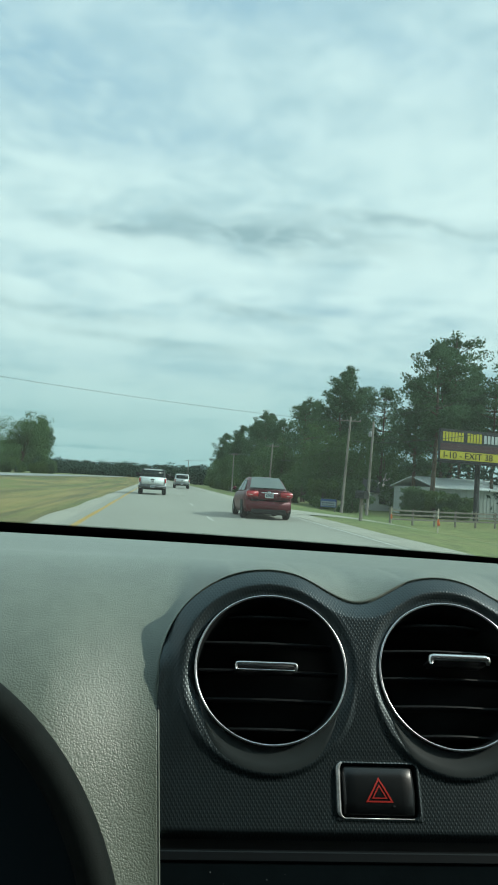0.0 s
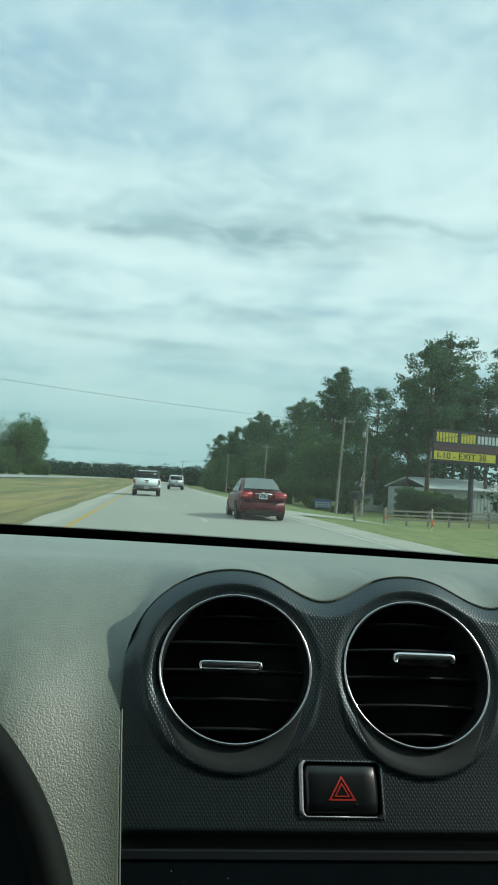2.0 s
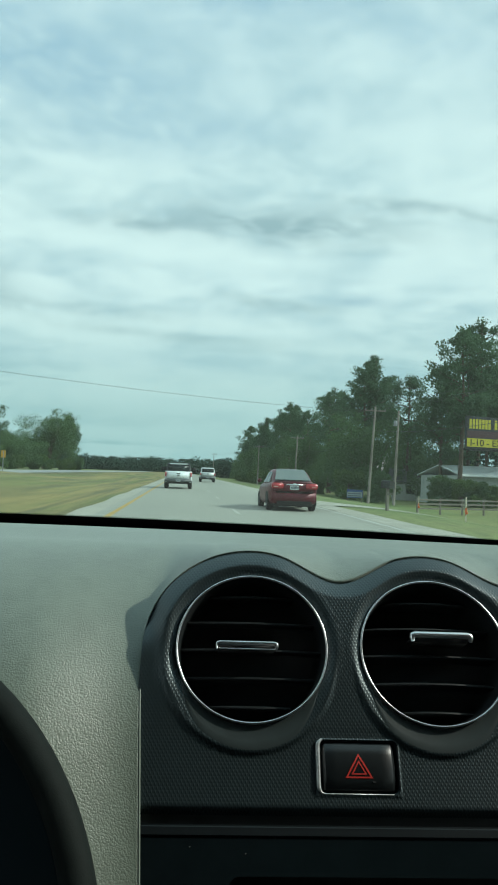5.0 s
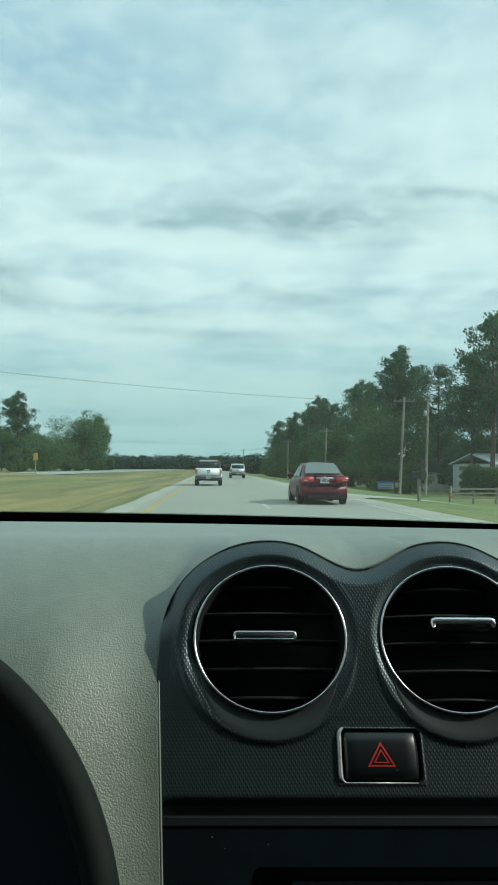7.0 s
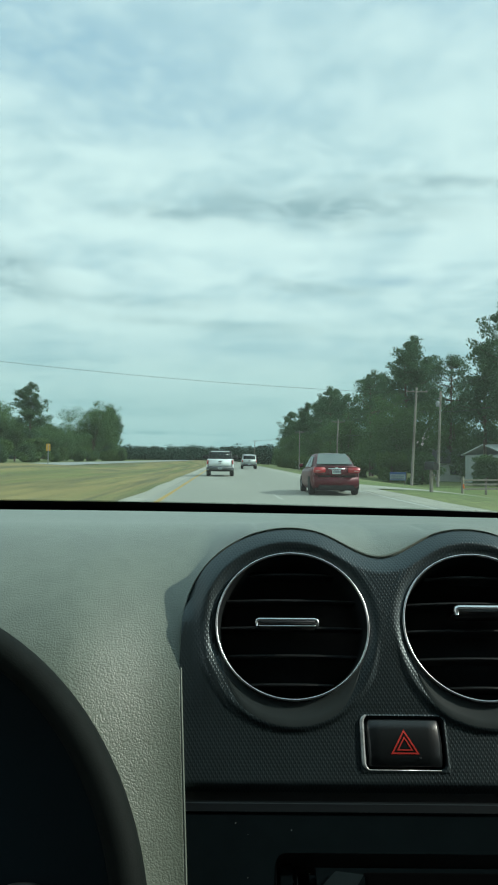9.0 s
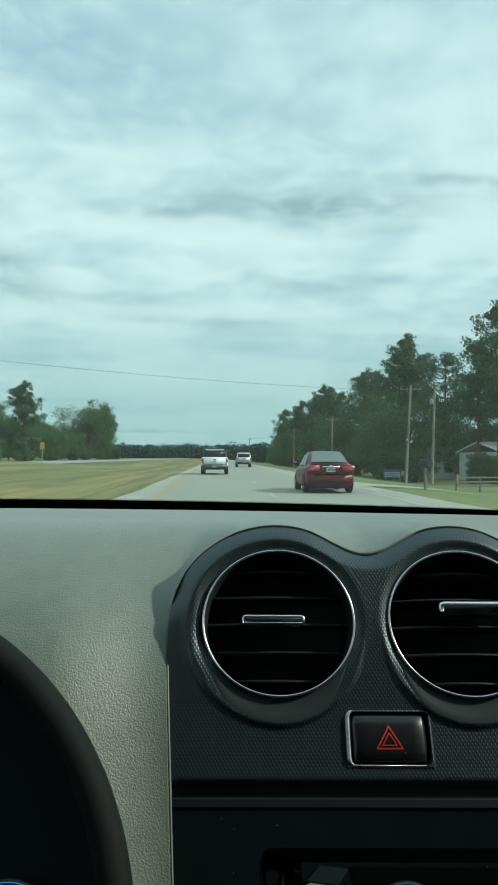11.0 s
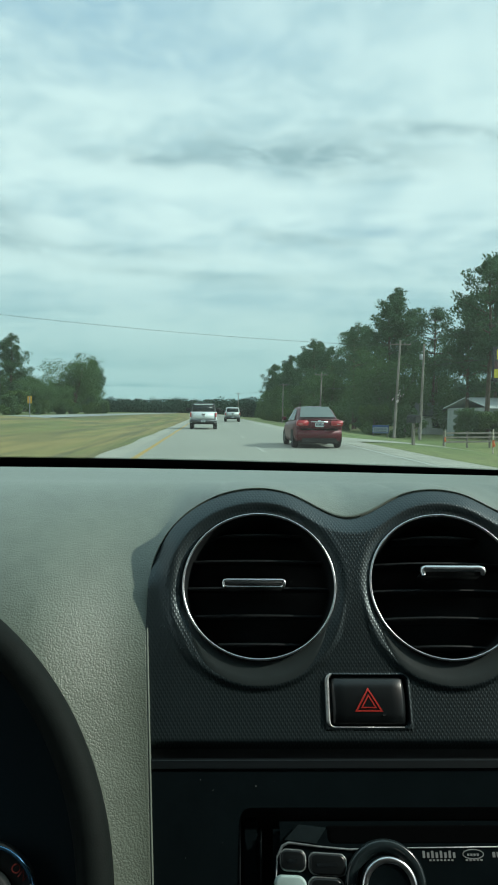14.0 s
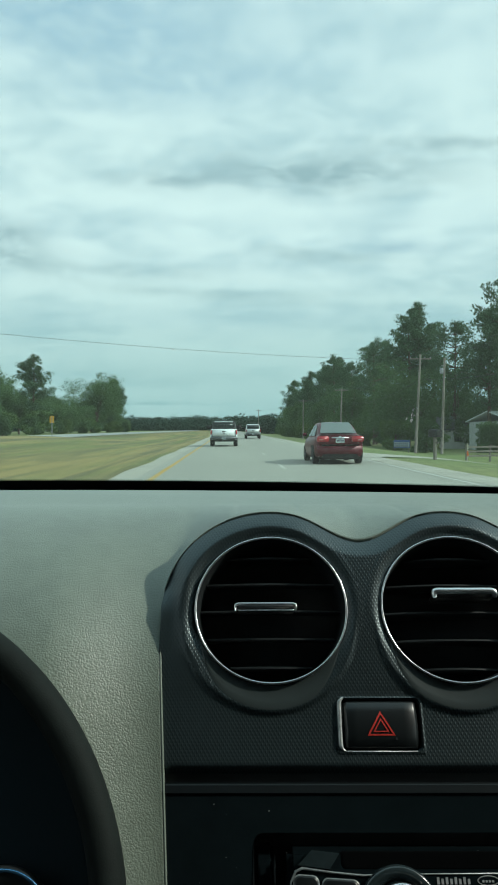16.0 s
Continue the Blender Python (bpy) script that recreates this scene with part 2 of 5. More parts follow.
def glass_mat(name, tint, gloss=0.0, rough=0.0, haze=0.014):
    """Thin sheet glass: tinted see-through, with a mirror share that grows towards the edge."""
    m = bpy.data.materials.new(name)
    m.use_nodes = True
    n, l = m.node_tree.nodes, m.node_tree.links
    n.remove(n["Principled BSDF"])
    tr, gl, fr, mx = n.new("ShaderNodeBsdfTransparent"), n.new("ShaderNodeBsdfGlossy"), n.new("ShaderNodeLayerWeight"), n.new("ShaderNodeMixShader")
    tr.inputs["Color"].default_value = (*tint, 1)
    gl.inputs["Roughness"].default_value = rough
    fr.inputs["Blend"].default_value = 0.5
    pw = n.new("ShaderNodeMath")
    pw.operation = "POWER"
    pw.inputs[1].default_value = 5.0
    l.new(fr.outputs["Facing"], pw.inputs[0])
    ma = n.new("ShaderNodeMath")
    ma.operation = "MULTIPLY_ADD"
    ma.inputs[1].default_value, ma.inputs[2].default_value = gloss, 0.012
    l.new(pw.outputs[0], ma.inputs[0])
    fac = ma.outputs[0]
    l.new(fac, mx.inputs[0])
    l.new(tr.outputs[0], mx.inputs[1])
    l.new(gl.outputs[0], mx.inputs[2])
    # This dust layer is painted haze: it lifts the blacks of the view outside.
    haze_mix, dust = n.new("ShaderNodeMixShader"), n.new("ShaderNodeBsdfTranslucent")
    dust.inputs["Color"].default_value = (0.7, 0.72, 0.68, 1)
    haze_mix.inputs[0].default_value = haze
    l.new(mx.outputs[0], haze_mix.inputs[1])
    l.new(dust.outputs[0], haze_mix.inputs[2])
    l.new(haze_mix.outputs[0], n["Material Output"].inputs["Surface"])
    return m


VINYL, DOTTED = leather_mat(), dotted_mat()
GLOSS_BLACK = mat("gloss_black_plastic", (0.0060, 0.0102, 0.0118), 0.25, spec=0.14, var=0.15, scale=30, bump=0.05, bump_scale=300)
SATIN_BLACK = mat("satin_black_plastic", (0.014, 0.016, 0.017), 0.5, var=0.2, scale=60, bump=0.15, bump_scale=700)
BUTTON_BLACK = mat("button_black_plastic", (0.009, 0.012, 0.013), 0.33, spec=0.6, var=0.08, scale=60, bump=0.03, bump_scale=500)
LIT_SCOOP = mat("lit_scoop_plastic", (0.030, 0.040, 0.040), 0.36, spec=0.7, var=0.1, scale=40)
VENT_BLACK = mat("vent_black_plastic", (0.013, 0.017, 0.0185), 0.5, var=0.2, scale=80)
CHROME = mat("chrome", (0.90, 0.92, 0.94), 0.28, 1.0, var=0.06, scale=90)
GREY_TRIM = mat("grey_trim_plastic", (0.0052, 0.0092, 0.0112), 0.5, spec=0.35, var=0.12, scale=120)
# The triangle print carries a faint added glow of its own.
RED_GLOW_PRINT = mat("red_glow_print", (0.50, 0.035, 0.025), 0.5, emit=(0.6, 0.03, 0.02, 0.04))
WHITE_PRINT = mat("white_print", (0.33, 0.35, 0.35), 0.5)
HUB_BLACK = mat("hub_matt_black", (0.013, 0.023, 0.028), 0.9, spec=0.08)
RIM_LEATHER = mat("wheel_rim_leather", (0.0082, 0.0122, 0.0112), 0.75, spec=0.16, var=0.2, scale=60, bump=0.25, bump_scale=900)
BLUE_GLOW = mat("blue_ring", (0.14, 0.36, 0.62), 0.22, 0.9)
PALE_KEY = mat("pale_key_plastic", (0.45, 0.60, 0.58), 0.4, var=0.05, scale=200)
# Unseen cabin surfaces, kept dark to cut light bounced on to the dash.
HEADLINER = mat("headliner_cloth", (0.040, 0.043, 0.043), 0.9, var=0.1, scale=200)
CABIN = mat("cabin_plastic", (0.026, 0.028, 0.028), 0.7, var=0.1, scale=60)
FRIT = mat("black_frit", (0.004, 0.004, 0.005), 0.8, spec=0.05)
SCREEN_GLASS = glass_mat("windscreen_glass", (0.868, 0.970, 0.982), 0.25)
# The rear window's sky brightness is put into this pale base colour.
SKY_PALE_GLASS = mat("sky_pale_car_glass", (0.13, 0.16, 0.15), 0.06, spec=0.8)
CAR_GLASS = mat("car_window_glass", (0.012, 0.018, 0.018), 0.2, spec=0.3)


# ---- helpers of this scene ----
def mesh_ob(name, verts, faces, material, parent=None, label="", smooth=False, m=None):
    me = bpy.data.meshes.new(name)
    me.from_pydata([tuple(v) for v in verts], [], faces)
    me.materials.append(material)
    if smooth:
        me.polygons.foreach_set("use_smooth", [True] * len(me.polygons))
    ob = new(name, me)
    if m is not None:
        ob.matrix_basis = m
    if parent:
        ob.parent = parent
    if label:
        tagged(ob, label)
    return ob


def part(name, bm, material, parent=None, label="", smooth=False, m=None):
    """Links a bmesh as one mesh object under a thing or a part."""
    me = bpy.data.meshes.new(name)
    bmesh.ops.recalc_face_normals(bm, faces=bm.faces)
    bm.to_mesh(me)
    bm.free()
    me.materials.append(material)
    if smooth:
        me.polygons.foreach_set("use_smooth", [True] * len(me.polygons))
    ob = new(name, me)
    if m is not None:
        ob.matrix_basis = m
    if parent:
        ob.parent = parent
    if label:
        tagged(ob, label)
    return ob


def empty(name, m=None, **tags):
    ob = new(name)
    if m is not None:
        ob.matrix_basis = m
    return tagged(ob, **tags)


def box(bm, x0, x1, y0, y1, z0, z1, bevel=0.0, seg=2, m=None):
    r = bmesh.ops.create_cube(bm, size=1, matrix=Matrix.Translation(((x0 + x1) / 2, (y0 + y1) / 2, (z0 + z1) / 2)) @ Matrix.Diagonal((x1 - x0, y1 - y0, z1 - z0, 1)))
    vs = r["verts"]
    if bevel:
        es = list({e for v in vs for e in v.link_edges})
        out = bmesh.ops.bevel(bm, geom=es, offset=bevel, segments=seg, affect="EDGES", clamp_overlap=True)
        vs = list({v for f in out["faces"] for v in f.verts} | {v for v in vs if v.is_valid})
    if m is not None:
        bmesh.ops.transform(bm, matrix=m, verts=vs)
    return bm


def boxed(*a, **k):
    return box(bmesh.new(), *a, **k)


def lathe(profile, seg=48, closed=False):
    """A surface turned round the local z axis from (radius, height) pairs."""
    vs, fs, n = [], [], len(profile)
    for i in range(seg):
        a = math.tau * i / seg
        vs += [(r * math.cos(a), r * math.sin(a), h) for r, h in profile]
    for i in range(seg):
        j = (i + 1) % seg
        for k in range(n if closed else n - 1):
            q = (k + 1) % n
            fs.append((i * n + k, j * n + k, j * n + q, i * n + q))
    return vs, fs


def grid(fn, us, vs_):
    pts = [fn(u, v) for v in vs_ for u in us]
    w = len(us)
    fs = [(j * w + i, j * w + i + 1, (j + 1) * w + i + 1, (j + 1) * w + i) for j in range(len(vs_) - 1) for i in range(w - 1)]
    return pts, fs


def tube(path, radius, seg=8):
    """A round bar along a polyline."""
    vs, fs = [], []
    for i, p in enumerate(path):
        a, b = Vector(path[max(i - 1, 0)]), Vector(path[min(i + 1, len(path) - 1)])
        d = (b - a).normalized()
        s = d.cross(Vector((0, 0, 1)) if abs(d.z) < 0.9 else Vector((1, 0, 0))).normalized()
        t = d.cross(s)
        r = radius[i] if isinstance(radius, (list, tuple)) else radius
        vs += [tuple(Vector(p) + (s * math.cos(math.tau * k / seg) + t * math.sin(math.tau * k / seg)) * r) for k in range(seg)]
    for i in range(len(path) - 1):
        fs += [(i * seg + k, i * seg + (k + 1) % seg, (i + 1) * seg + (k + 1) % seg, (i + 1) * seg + k) for k in range(seg)]
    fs += [tuple(range(seg)), tuple(range((len(path) - 1) * seg, len(path) * seg))]
    return vs, fs


def lettering(name, text, size, material, parent, m, align="LEFT", label=""):
    cu = bpy.data.curves.new(name, "FONT")
    cu.body, cu.size, cu.align_x, cu.extrude = text, size, align, size * 0.01
    tmp = bpy.data.objects.new(name, cu)
    me = bpy.data.meshes.new_from_object(tmp)
    bpy.data.objects.remove(tmp)
    me.materials.clear()
    me.materials.append(material)
    ob = new(name, me)
    ob.matrix_basis = m
    ob.parent = parent
    if label:
        tagged(ob, label)
    return ob


def smooth01(a, b, x):
    t = min(max((x - a) / (b - a), 0.0), 1.0)
    return t * t * (3 - 2 * t)

DIAL_AT = (-0.1228, 0.3980, 0.9868)
MIRROR_AT = (0.1395, 0.2800, 1.3440, 1.4310)
SPLAT_AT = (0.205, 0.884, 1.262)

# ---- the car: cabin shell, windscreen ----
PHI = math.atan(0.5)                                  # the centre stack leans back by this
PANEL = Matrix(((1, 0, 0, 0), (0, math.sin(PHI), -math.cos(PHI), 0.475), (0, math.cos(PHI), math.sin(PHI), 1.0574), (0, 0, 0, 1)))
CAR_L, CAR_R = -0.56, 0.88                            # inner sides of the cabin
VENTS, VENT_V = (0.0289, 0.1572, 0.2855), 0.0823      # vent centres along the stack's face


def screen_edge(x):
    """Height at which the top of the dash meets the windscreen."""
    return 1.1622 - 0.0168 * x - 0.024 * x * x


def cabin():
    shell = empty("car_cabin", label="unseen dark cabin shell of the car driven, closed to block light", category="car cabin", kind="structure")
    part("roof", boxed(CAR_L - 0.04, CAR_R + 0.04, -1.94, 0.30, 1.52, 1.56, 0.015), HEADLINER, shell)
    part("floor_pan", boxed(CAR_L - 0.04, CAR_R + 0.04, -1.9, 1.3, 0.26, 0.32, 0.01), CABIN, shell)
    part("bulkhead", boxed(CAR_L - 0.04, CAR_R + 0.04, 1.26, 1.32, 0.32, 1.10, 0.01), CABIN, shell)
    part("rear_wall", boxed(CAR_L - 0.04, CAR_R + 0.04, -1.94, -1.9, 0.26, 1.25, 0.01), CABIN, shell)
    # Unseen tall seat back, rear side panels and wide pillars, added to block light.
    part("seat_bank", boxed(CAR_L + 0.01, CAR_R - 0.01, -0.62, -0.42, 0.32, 1.25, 0.05, 3), CABIN, shell)
    for x in (CAR_L - 0.06, CAR_R + 0.02):
        part("rear_side", boxed(x, x + 0.04, -1.9, -0.70, 1.06, 1.50, 0.012), CABIN, shell)
        part("door_panel", boxed(x, x + 0.04, -1.9, 1.3, 0.26, 1.06, 0.012), CABIN, shell)
        part("window_rail", boxed(x, x + 0.04, -1.2, 0.30, 1.42, 1.53, 0.012), CABIN, shell)
        part("middle_pillar", boxed(x, x + 0.04, -0.70, -0.25, 1.06, 1.47, 0.012), CABIN, shell)
        vs, fs = tube([(x + 0.02, 1.14, 1.08), (x + 0.02, 0.72, 1.33), (x + 0.02, 0.30, 1.51)], 0.03, 10)
        mesh_ob("front_pillar", vs, fs, CABIN, shell, smooth=True)


cabin()


def windscreen():
    thing = empty("windscreen", label="faintly green tinted windscreen with a black lower border", category="windscreen")
    xs = [CAR_L - 0.02 + (CAR_R - CAR_L + 0.04) * i / 24 for i in range(25)]
    rows = [0, 0.2, 0.4, 0.6, 0.8, 1.0]

    def at(x, s, off):
        y = 1.125 + (0.315 - 1.125) * s
        z = screen_edge(x) - 0.004 + (1.125 - y) * 0.44 + 0.02 * math.sin(math.pi * s)
        return (x, y + off * 0.4, z + off * 0.9)

    front, ff = grid(lambda x, s: at(x, s, 0.0), xs, rows)
    rear, rf = grid(lambda x, s: at(x, s, 0.004), xs, rows)
    n = len(front)
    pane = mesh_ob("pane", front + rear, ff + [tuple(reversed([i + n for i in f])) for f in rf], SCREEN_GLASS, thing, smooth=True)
    pane.visible_shadow = False
    bvs, bfs = [], []
    for off in (0.0, 0.004):
        k = len(bvs)
        v, f = grid(lambda x, s: (x, 1.1145 - off - 0.023 * s / 0.44, screen_edge(x) - 0.006 + s * 0.023 - off * 0.3), xs, [0, 0.5, 1.0])
        bvs += v
        bfs += [tuple(i + k for i in q) for q in f]
    mesh_ob("border", bvs, bfs, FRIT, thing, "black border along the foot of the glass")
    # ceramic dots that fray the border's upper rim
    dv, df = [], []
    for i in range(1100):
        x = CAR_L + (CAR_R - CAR_L) * i / 1099
        z, y, r = screen_edge(x) + (0.0173, 0.0186)[i % 2], 1.0595, (0.00085, 0.0006)[i % 2]
        k = len(dv)
        dv += [(x + r * math.cos(math.tau * a / 6), y, z + r * math.sin(math.tau * a / 6)) for a in range(6)]
        df.append(tuple(range(k, k + 6)))
    tagged(mesh_ob("border_dots", dv, df, FRIT, thing), kind="stuff")
    # dried specks scattered over the inside of the glass
    rng = random.Random(31)
    bm = bmesh.new()
    for k in range(30):
        q = at(rng.uniform(-0.30, 0.50), rng.uniform(0.05, 0.75), -0.0012)
        r = rng.choice((0.0002, 0.00025, 0.0003, 0.0005))
        bmesh.ops.create_icosphere(bm, subdivisions=1, radius=r, matrix=Matrix.Translation(q) @ Matrix.Diagonal((rng.uniform(0.6, 1.2), 0.5, rng.uniform(0.6, 1.4), 1)))
    tagged(part("dirt_specks", bm, mat("dried_specks", (0.55, 0.57, 0.52), 0.7), thing), kind="stuff")
    return thing


windscreen()


# ---- the dash ----
def outward(u, c):
    """Distance across from a vent's centre; the moulding runs wider on the driver's side."""
    return (u - c) / 1.07 if c == VENTS[0] and u < c else u - c


def crown(u):
    """Height along the stack's face of the moulding's upper outline: arches over the vents with soft dips between."""
    best = 0.0
    total = 0.0
    for c in VENTS:
        q = 0.0712 ** 2 - outward(u, c) ** 2
        best = max(best, VENT_V + math.sqrt(q) if q > 0 else 0.0)
    dips = [(VENTS[0] + VENTS[1]) / 2, (VENTS[1] + VENTS[2]) / 2]
    for d in dips:
        if abs(u - d) < 0.045:
            s = abs(u - d) / 0.045
            half = (VENTS[1] - VENTS[0]) / 2
            drop = math.sqrt(0.0712 ** 2 - (half - 0.045) ** 2)
            low, edge, slope = 0.1314, VENT_V + drop, 0.045 * (half - 0.045) / drop
            best = low + (3 * (edge - low) - slope) * s ** 2 + (slope - 2 * (edge - low)) * s ** 3
    return best


SEAM = -0.0470


def seam_x(z):
    return SEAM - 0.0022 + 0.0138 * max(0.0, 1.1237 - z) / 0.155


def on_face(u, v, w):
    p = PANEL @ Vector((u, v, w))
    return p


PANEL_BACK = PANEL.inverted()


def dash_skin(parent):
    """The grained upper skin: flat top, rolled brow, and the face beside the centre stack."""
    xs = []
    x = CAR_L
    while x < CAR_R:
        xs.append(x)
        near = -0.13 < x < 0.37
        x += 0.0032 if near else 0.02
        if xs[-1] < SEAM <= x:
            xs += [SEAM - 0.0012, SEAM - 0.0003, SEAM + 0.0008]
            x = SEAM + 0.0030
    xs.append(CAR_R)
    rows = [("f", i / 46) for i in range(47)] + [("b", i / 26) for i in range(1, 27)] + [("t", i / 14) for i in range(1, 15)]

    FOOT = 0.010

    def swell(x, v=FOOT):
        """The side of the stack swells towards the driver, and falls away lower down behind the wheel."""
        return 0.026 * smooth01(0.0, 0.085, SEAM - x) - 0.07 * smooth01(0.0, 0.045, 0.172 - math.hypot(x + 0.256, v + 0.085)) * smooth01(0.0, 0.05, FOOT - v)

    seam_v = crown(SEAM + 0.0008)

    def outer(x, s, round_in=0.0):
        """The brow beside the stack, from its face up on to the dash top."""
        foot, mid, back = on_face(x, FOOT, 0.0035 + round_in + swell(x)), on_face(x, 0.148, 0.004 + swell(x) * 0.6), Vector((x, 0.68, 1.186))
        p = foot.lerp(mid, s).lerp(mid.lerp(back, s), s)
        if -0.2 < x:
            p.x += (seam_x(p.z) - (SEAM - 0.0022)) * smooth01(-0.2, SEAM, x)
        return p

    def at(x, row):
        kind, s = row
        inside = SEAM < x < VENTS[-1] + 0.0705
        ze = screen_edge(x)
        back = Vector((x, 0.68, 1.186))
        if inside:
            v1 = crown(x) + 0.0014
            foot = on_face(x, v1, -0.0035)
            if kind == "f":
                return on_face(x, -0.30 + (v1 + 0.30) * s, -0.090 if s < 0.97 else -0.090 + 0.0865 * (s - 0.97) / 0.03)
            if kind == "b":
                mid = Vector((x, foot.y + 0.035, min(foot.z + 0.020, 1.1965) if foot.z < 1.19 else foot.z + 0.004))
                p = foot.lerp(mid, s).lerp(mid.lerp(back, s), s)
                s0 = 0.0
                while s0 < 0.9 and (PANEL_BACK @ outer(x, s0)).y < v1:
                    s0 += 0.004
                q = outer(x, s0 + (1 - s0) * s)
                return q.lerp(p, smooth01(SEAM, SEAM + 0.05, x))
        else:
            round_in = -0.0022 if abs(x - SEAM) < 0.0006 else 0.0
            if kind == "f" and s < 0.8:
                v = -0.30 + (FOOT + 0.30) * s / 0.8
                p = on_face(x, v, 0.0035 + round_in + swell(x, v))
                if -0.2 < x:
                    p.x += (seam_x(p.z) - (SEAM - 0.0022)) * smooth01(-0.2, SEAM, x)
                return p
            if kind != "t":
                s0 = 0.0
                while s0 < 0.9 and (PANEL_BACK @ outer(x, s0)).y < seam_v:
                    s0 += 0.004
                q = s0 * (s - 0.8) / 0.2 if kind == "f" else s0 + (1 - s0) * s
                return outer(x, q, round_in * (1 - smooth01(0.20, 0.36, q)))
        end = Vector((x, 1.122, ze - 0.003))
        p = back.lerp(end, s)
        p.z += 0.006 * math.sin(math.pi * s)
        return p

    edge = [at(SEAM - 0.0012, ("f", i / 92)) for i in range(4, 93)]
    edge = [p + Vector((0.0003, 0.0004, 0.0)) for p in edge if (PANEL_BACK @ p).y < seam_v - 0.002]
    v, f = tube(edge, 0.0007, 8)
    mesh_ob("seam_edge", v, f, mat("vinyl_edge", (0.150, 0.185, 0.155), 0.5, var=0.12, scale=60), parent, "smooth pale turned edge of the skin", smooth=True)
    vs, fs = grid(lambda x, r: at(x, r), xs, rows)
    return mesh_ob("skin", vs, fs, VINYL, parent, "grey-green grained vinyl skin, slightly glossy", smooth=True)


def moulding(u, v):
    """Height of the dotted moulding over the stack's face: a raised hood that dips to each vent, rolls over at its upper outline, and opens into a scoop below."""
    ds = [math.hypot(outward(u, c), v - VENT_V) for c in VENTS]
    r = min(ds)
    sa = min(max((v - VENT_V) / max(r, 0.03), -1.0), 1.0)
    low, hood = max(-sa, 0.0), smooth01(-0.075, 0.012, v - VENT_V)
    raised = 0.0046 * hood
    if u < VENTS[0]:
        raised *= 1 - 0.85 * smooth01(0.056, 0.071, VENTS[0] - u) * (1 - smooth01(0.004, 0.050, v - VENT_V))
    dip = (1 - min(max((r - 0.0500) / 0.0100, 0.0), 1.0)) ** 1.7
    if VENTS[0] < u < VENTS[-1]:
        slope = (crown(u + 0.001) - crown(u - 0.001)) / 0.002
        depth = (crown(u) - v) / math.sqrt(1 + slope * slope)
    else:
        depth = 0.0712 - r
    edge = 1 - min(max(depth / 0.0130, 0.0), 1.0)
    edge = 0.0079 * edge ** 1.35 * smooth01(-0.05, 0.40, (v - VENT_V) / 0.06)
    ro = 0.0568 + 0.0096 * low ** 1.5
    g = min(max((r - 0.0500) / (ro - 0.0500), 0.0), 1.0)
    scoop = low * (-0.0012 + 0.0034 * g ** 1.2 - 0.0022 * smooth01(ro, ro + 0.003, r))
    side = smooth01(-0.75, -0.10, sa)
    return raised - 0.0050 * dip * side - edge + scoop


SWITCH_HOLES = ((0.0718, 0.1257, -0.0088, 0.0239), (0.2120, 0.2660, -0.0088, 0.0239))


def fascia(parent):
    """The dotted moulding round the vents, with openings for vents and switches."""
    us = sorted({round(-0.0472 + 0.00135 * i, 5) for i in range(312)} | {q for h in SWITCH_HOLES for q in h[:2]})
    vv = sorted({round(-0.0217 + 0.0015 * i, 5) for i in range(35)} | {q for h in SWITCH_HOLES for q in h[2:]})
    top = vv[-1]
    steps = 90

    def at(u, j):
        if j < len(vv):
            v = vv[j]
            return (u, v, moulding(u, v) - 0.008 * (1 - smooth01(-0.0217, -0.0165, v)) - 0.0001)
        k = j - len(vv) + 1
        end = max(crown(u), VENT_V + 0.002)
        v = top + (end - top) * min(k / steps, 1.0)
        w = moulding(u, v)
        return (u, v, w) if k <= steps else (u, end + 0.0003, w - 0.0006) if k == steps + 1 else (u, end + 0.0004, w - 0.012)

    vs, fs = grid(at, us, list(range(len(vv) + steps + 2)))
    kept = []
    for f in fs:
        mu, mv = sum(vs[i][0] for i in f) / 4, sum(vs[i][1] for i in f) / 4
        if any(a < mu < b and c < mv < d for a, b, c, d in SWITCH_HOLES):
            continue
        if any(math.hypot(mu - c, mv - VENT_V) < 0.0565 for c in VENTS):
            continue
        kept.append(f)
    return mesh_ob("fascia", vs, kept, DOTTED, parent, "black plastic moulding with fine raised dots", smooth=True, m=PANEL)


dashboard = empty("dashboard", label="grey-green grained dashboard with black dotted centre moulding", category="dashboard")
dash_skin(dashboard)
fascia(dashboard)
part("trim_strip", boxed(-0.0490, 0.40, -0.0337, -0.0262, -0.010, 0.0013, 0.0016, 3), GREY_TRIM, dashboard, "narrow satin grey strip", m=PANEL)
def console_panel(parent):
    """The black panel below the strip and down beside the radio bay, with a rounded inner corner."""
    r = 0.006
    arc = [(0.0162 + r - r * math.sin(radians(90 * k / 8)), -0.0540 - r + r * math.cos(radians(90 * k / 8))) for k in range(9)]
    outline = [(-0.0490, -0.0330), (-0.0490, -0.30), (0.0162, -0.30)] + arc[::-1] + [(0.40, -0.0540), (0.40, -0.0330)]
    bm = bmesh.new()
    top, low = [bm.verts.new((u, v, 0.0)) for u, v in outline], [bm.verts.new((u, v, -0.022)) for u, v in outline]
    bm.faces.new(top), bm.faces.new(low[::-1])
    for k in range(len(outline)):
        q = (k + 1) % len(outline)
        bm.faces.new((top[k], low[k], low[q], top[q]))
    part("lower_panel", bm, GLOSS_BLACK, parent, "black lower console panel", m=PANEL)
    # Thin tube added for the highlight along the bay's edge.
    v, f = tube([(0.0162, -0.0600 - 0.02 * k, 0.0001) for k in range(6)], [0.0002, 0.0004, 0.0005, 0.0005, 0.0005, 0.0005], 6)
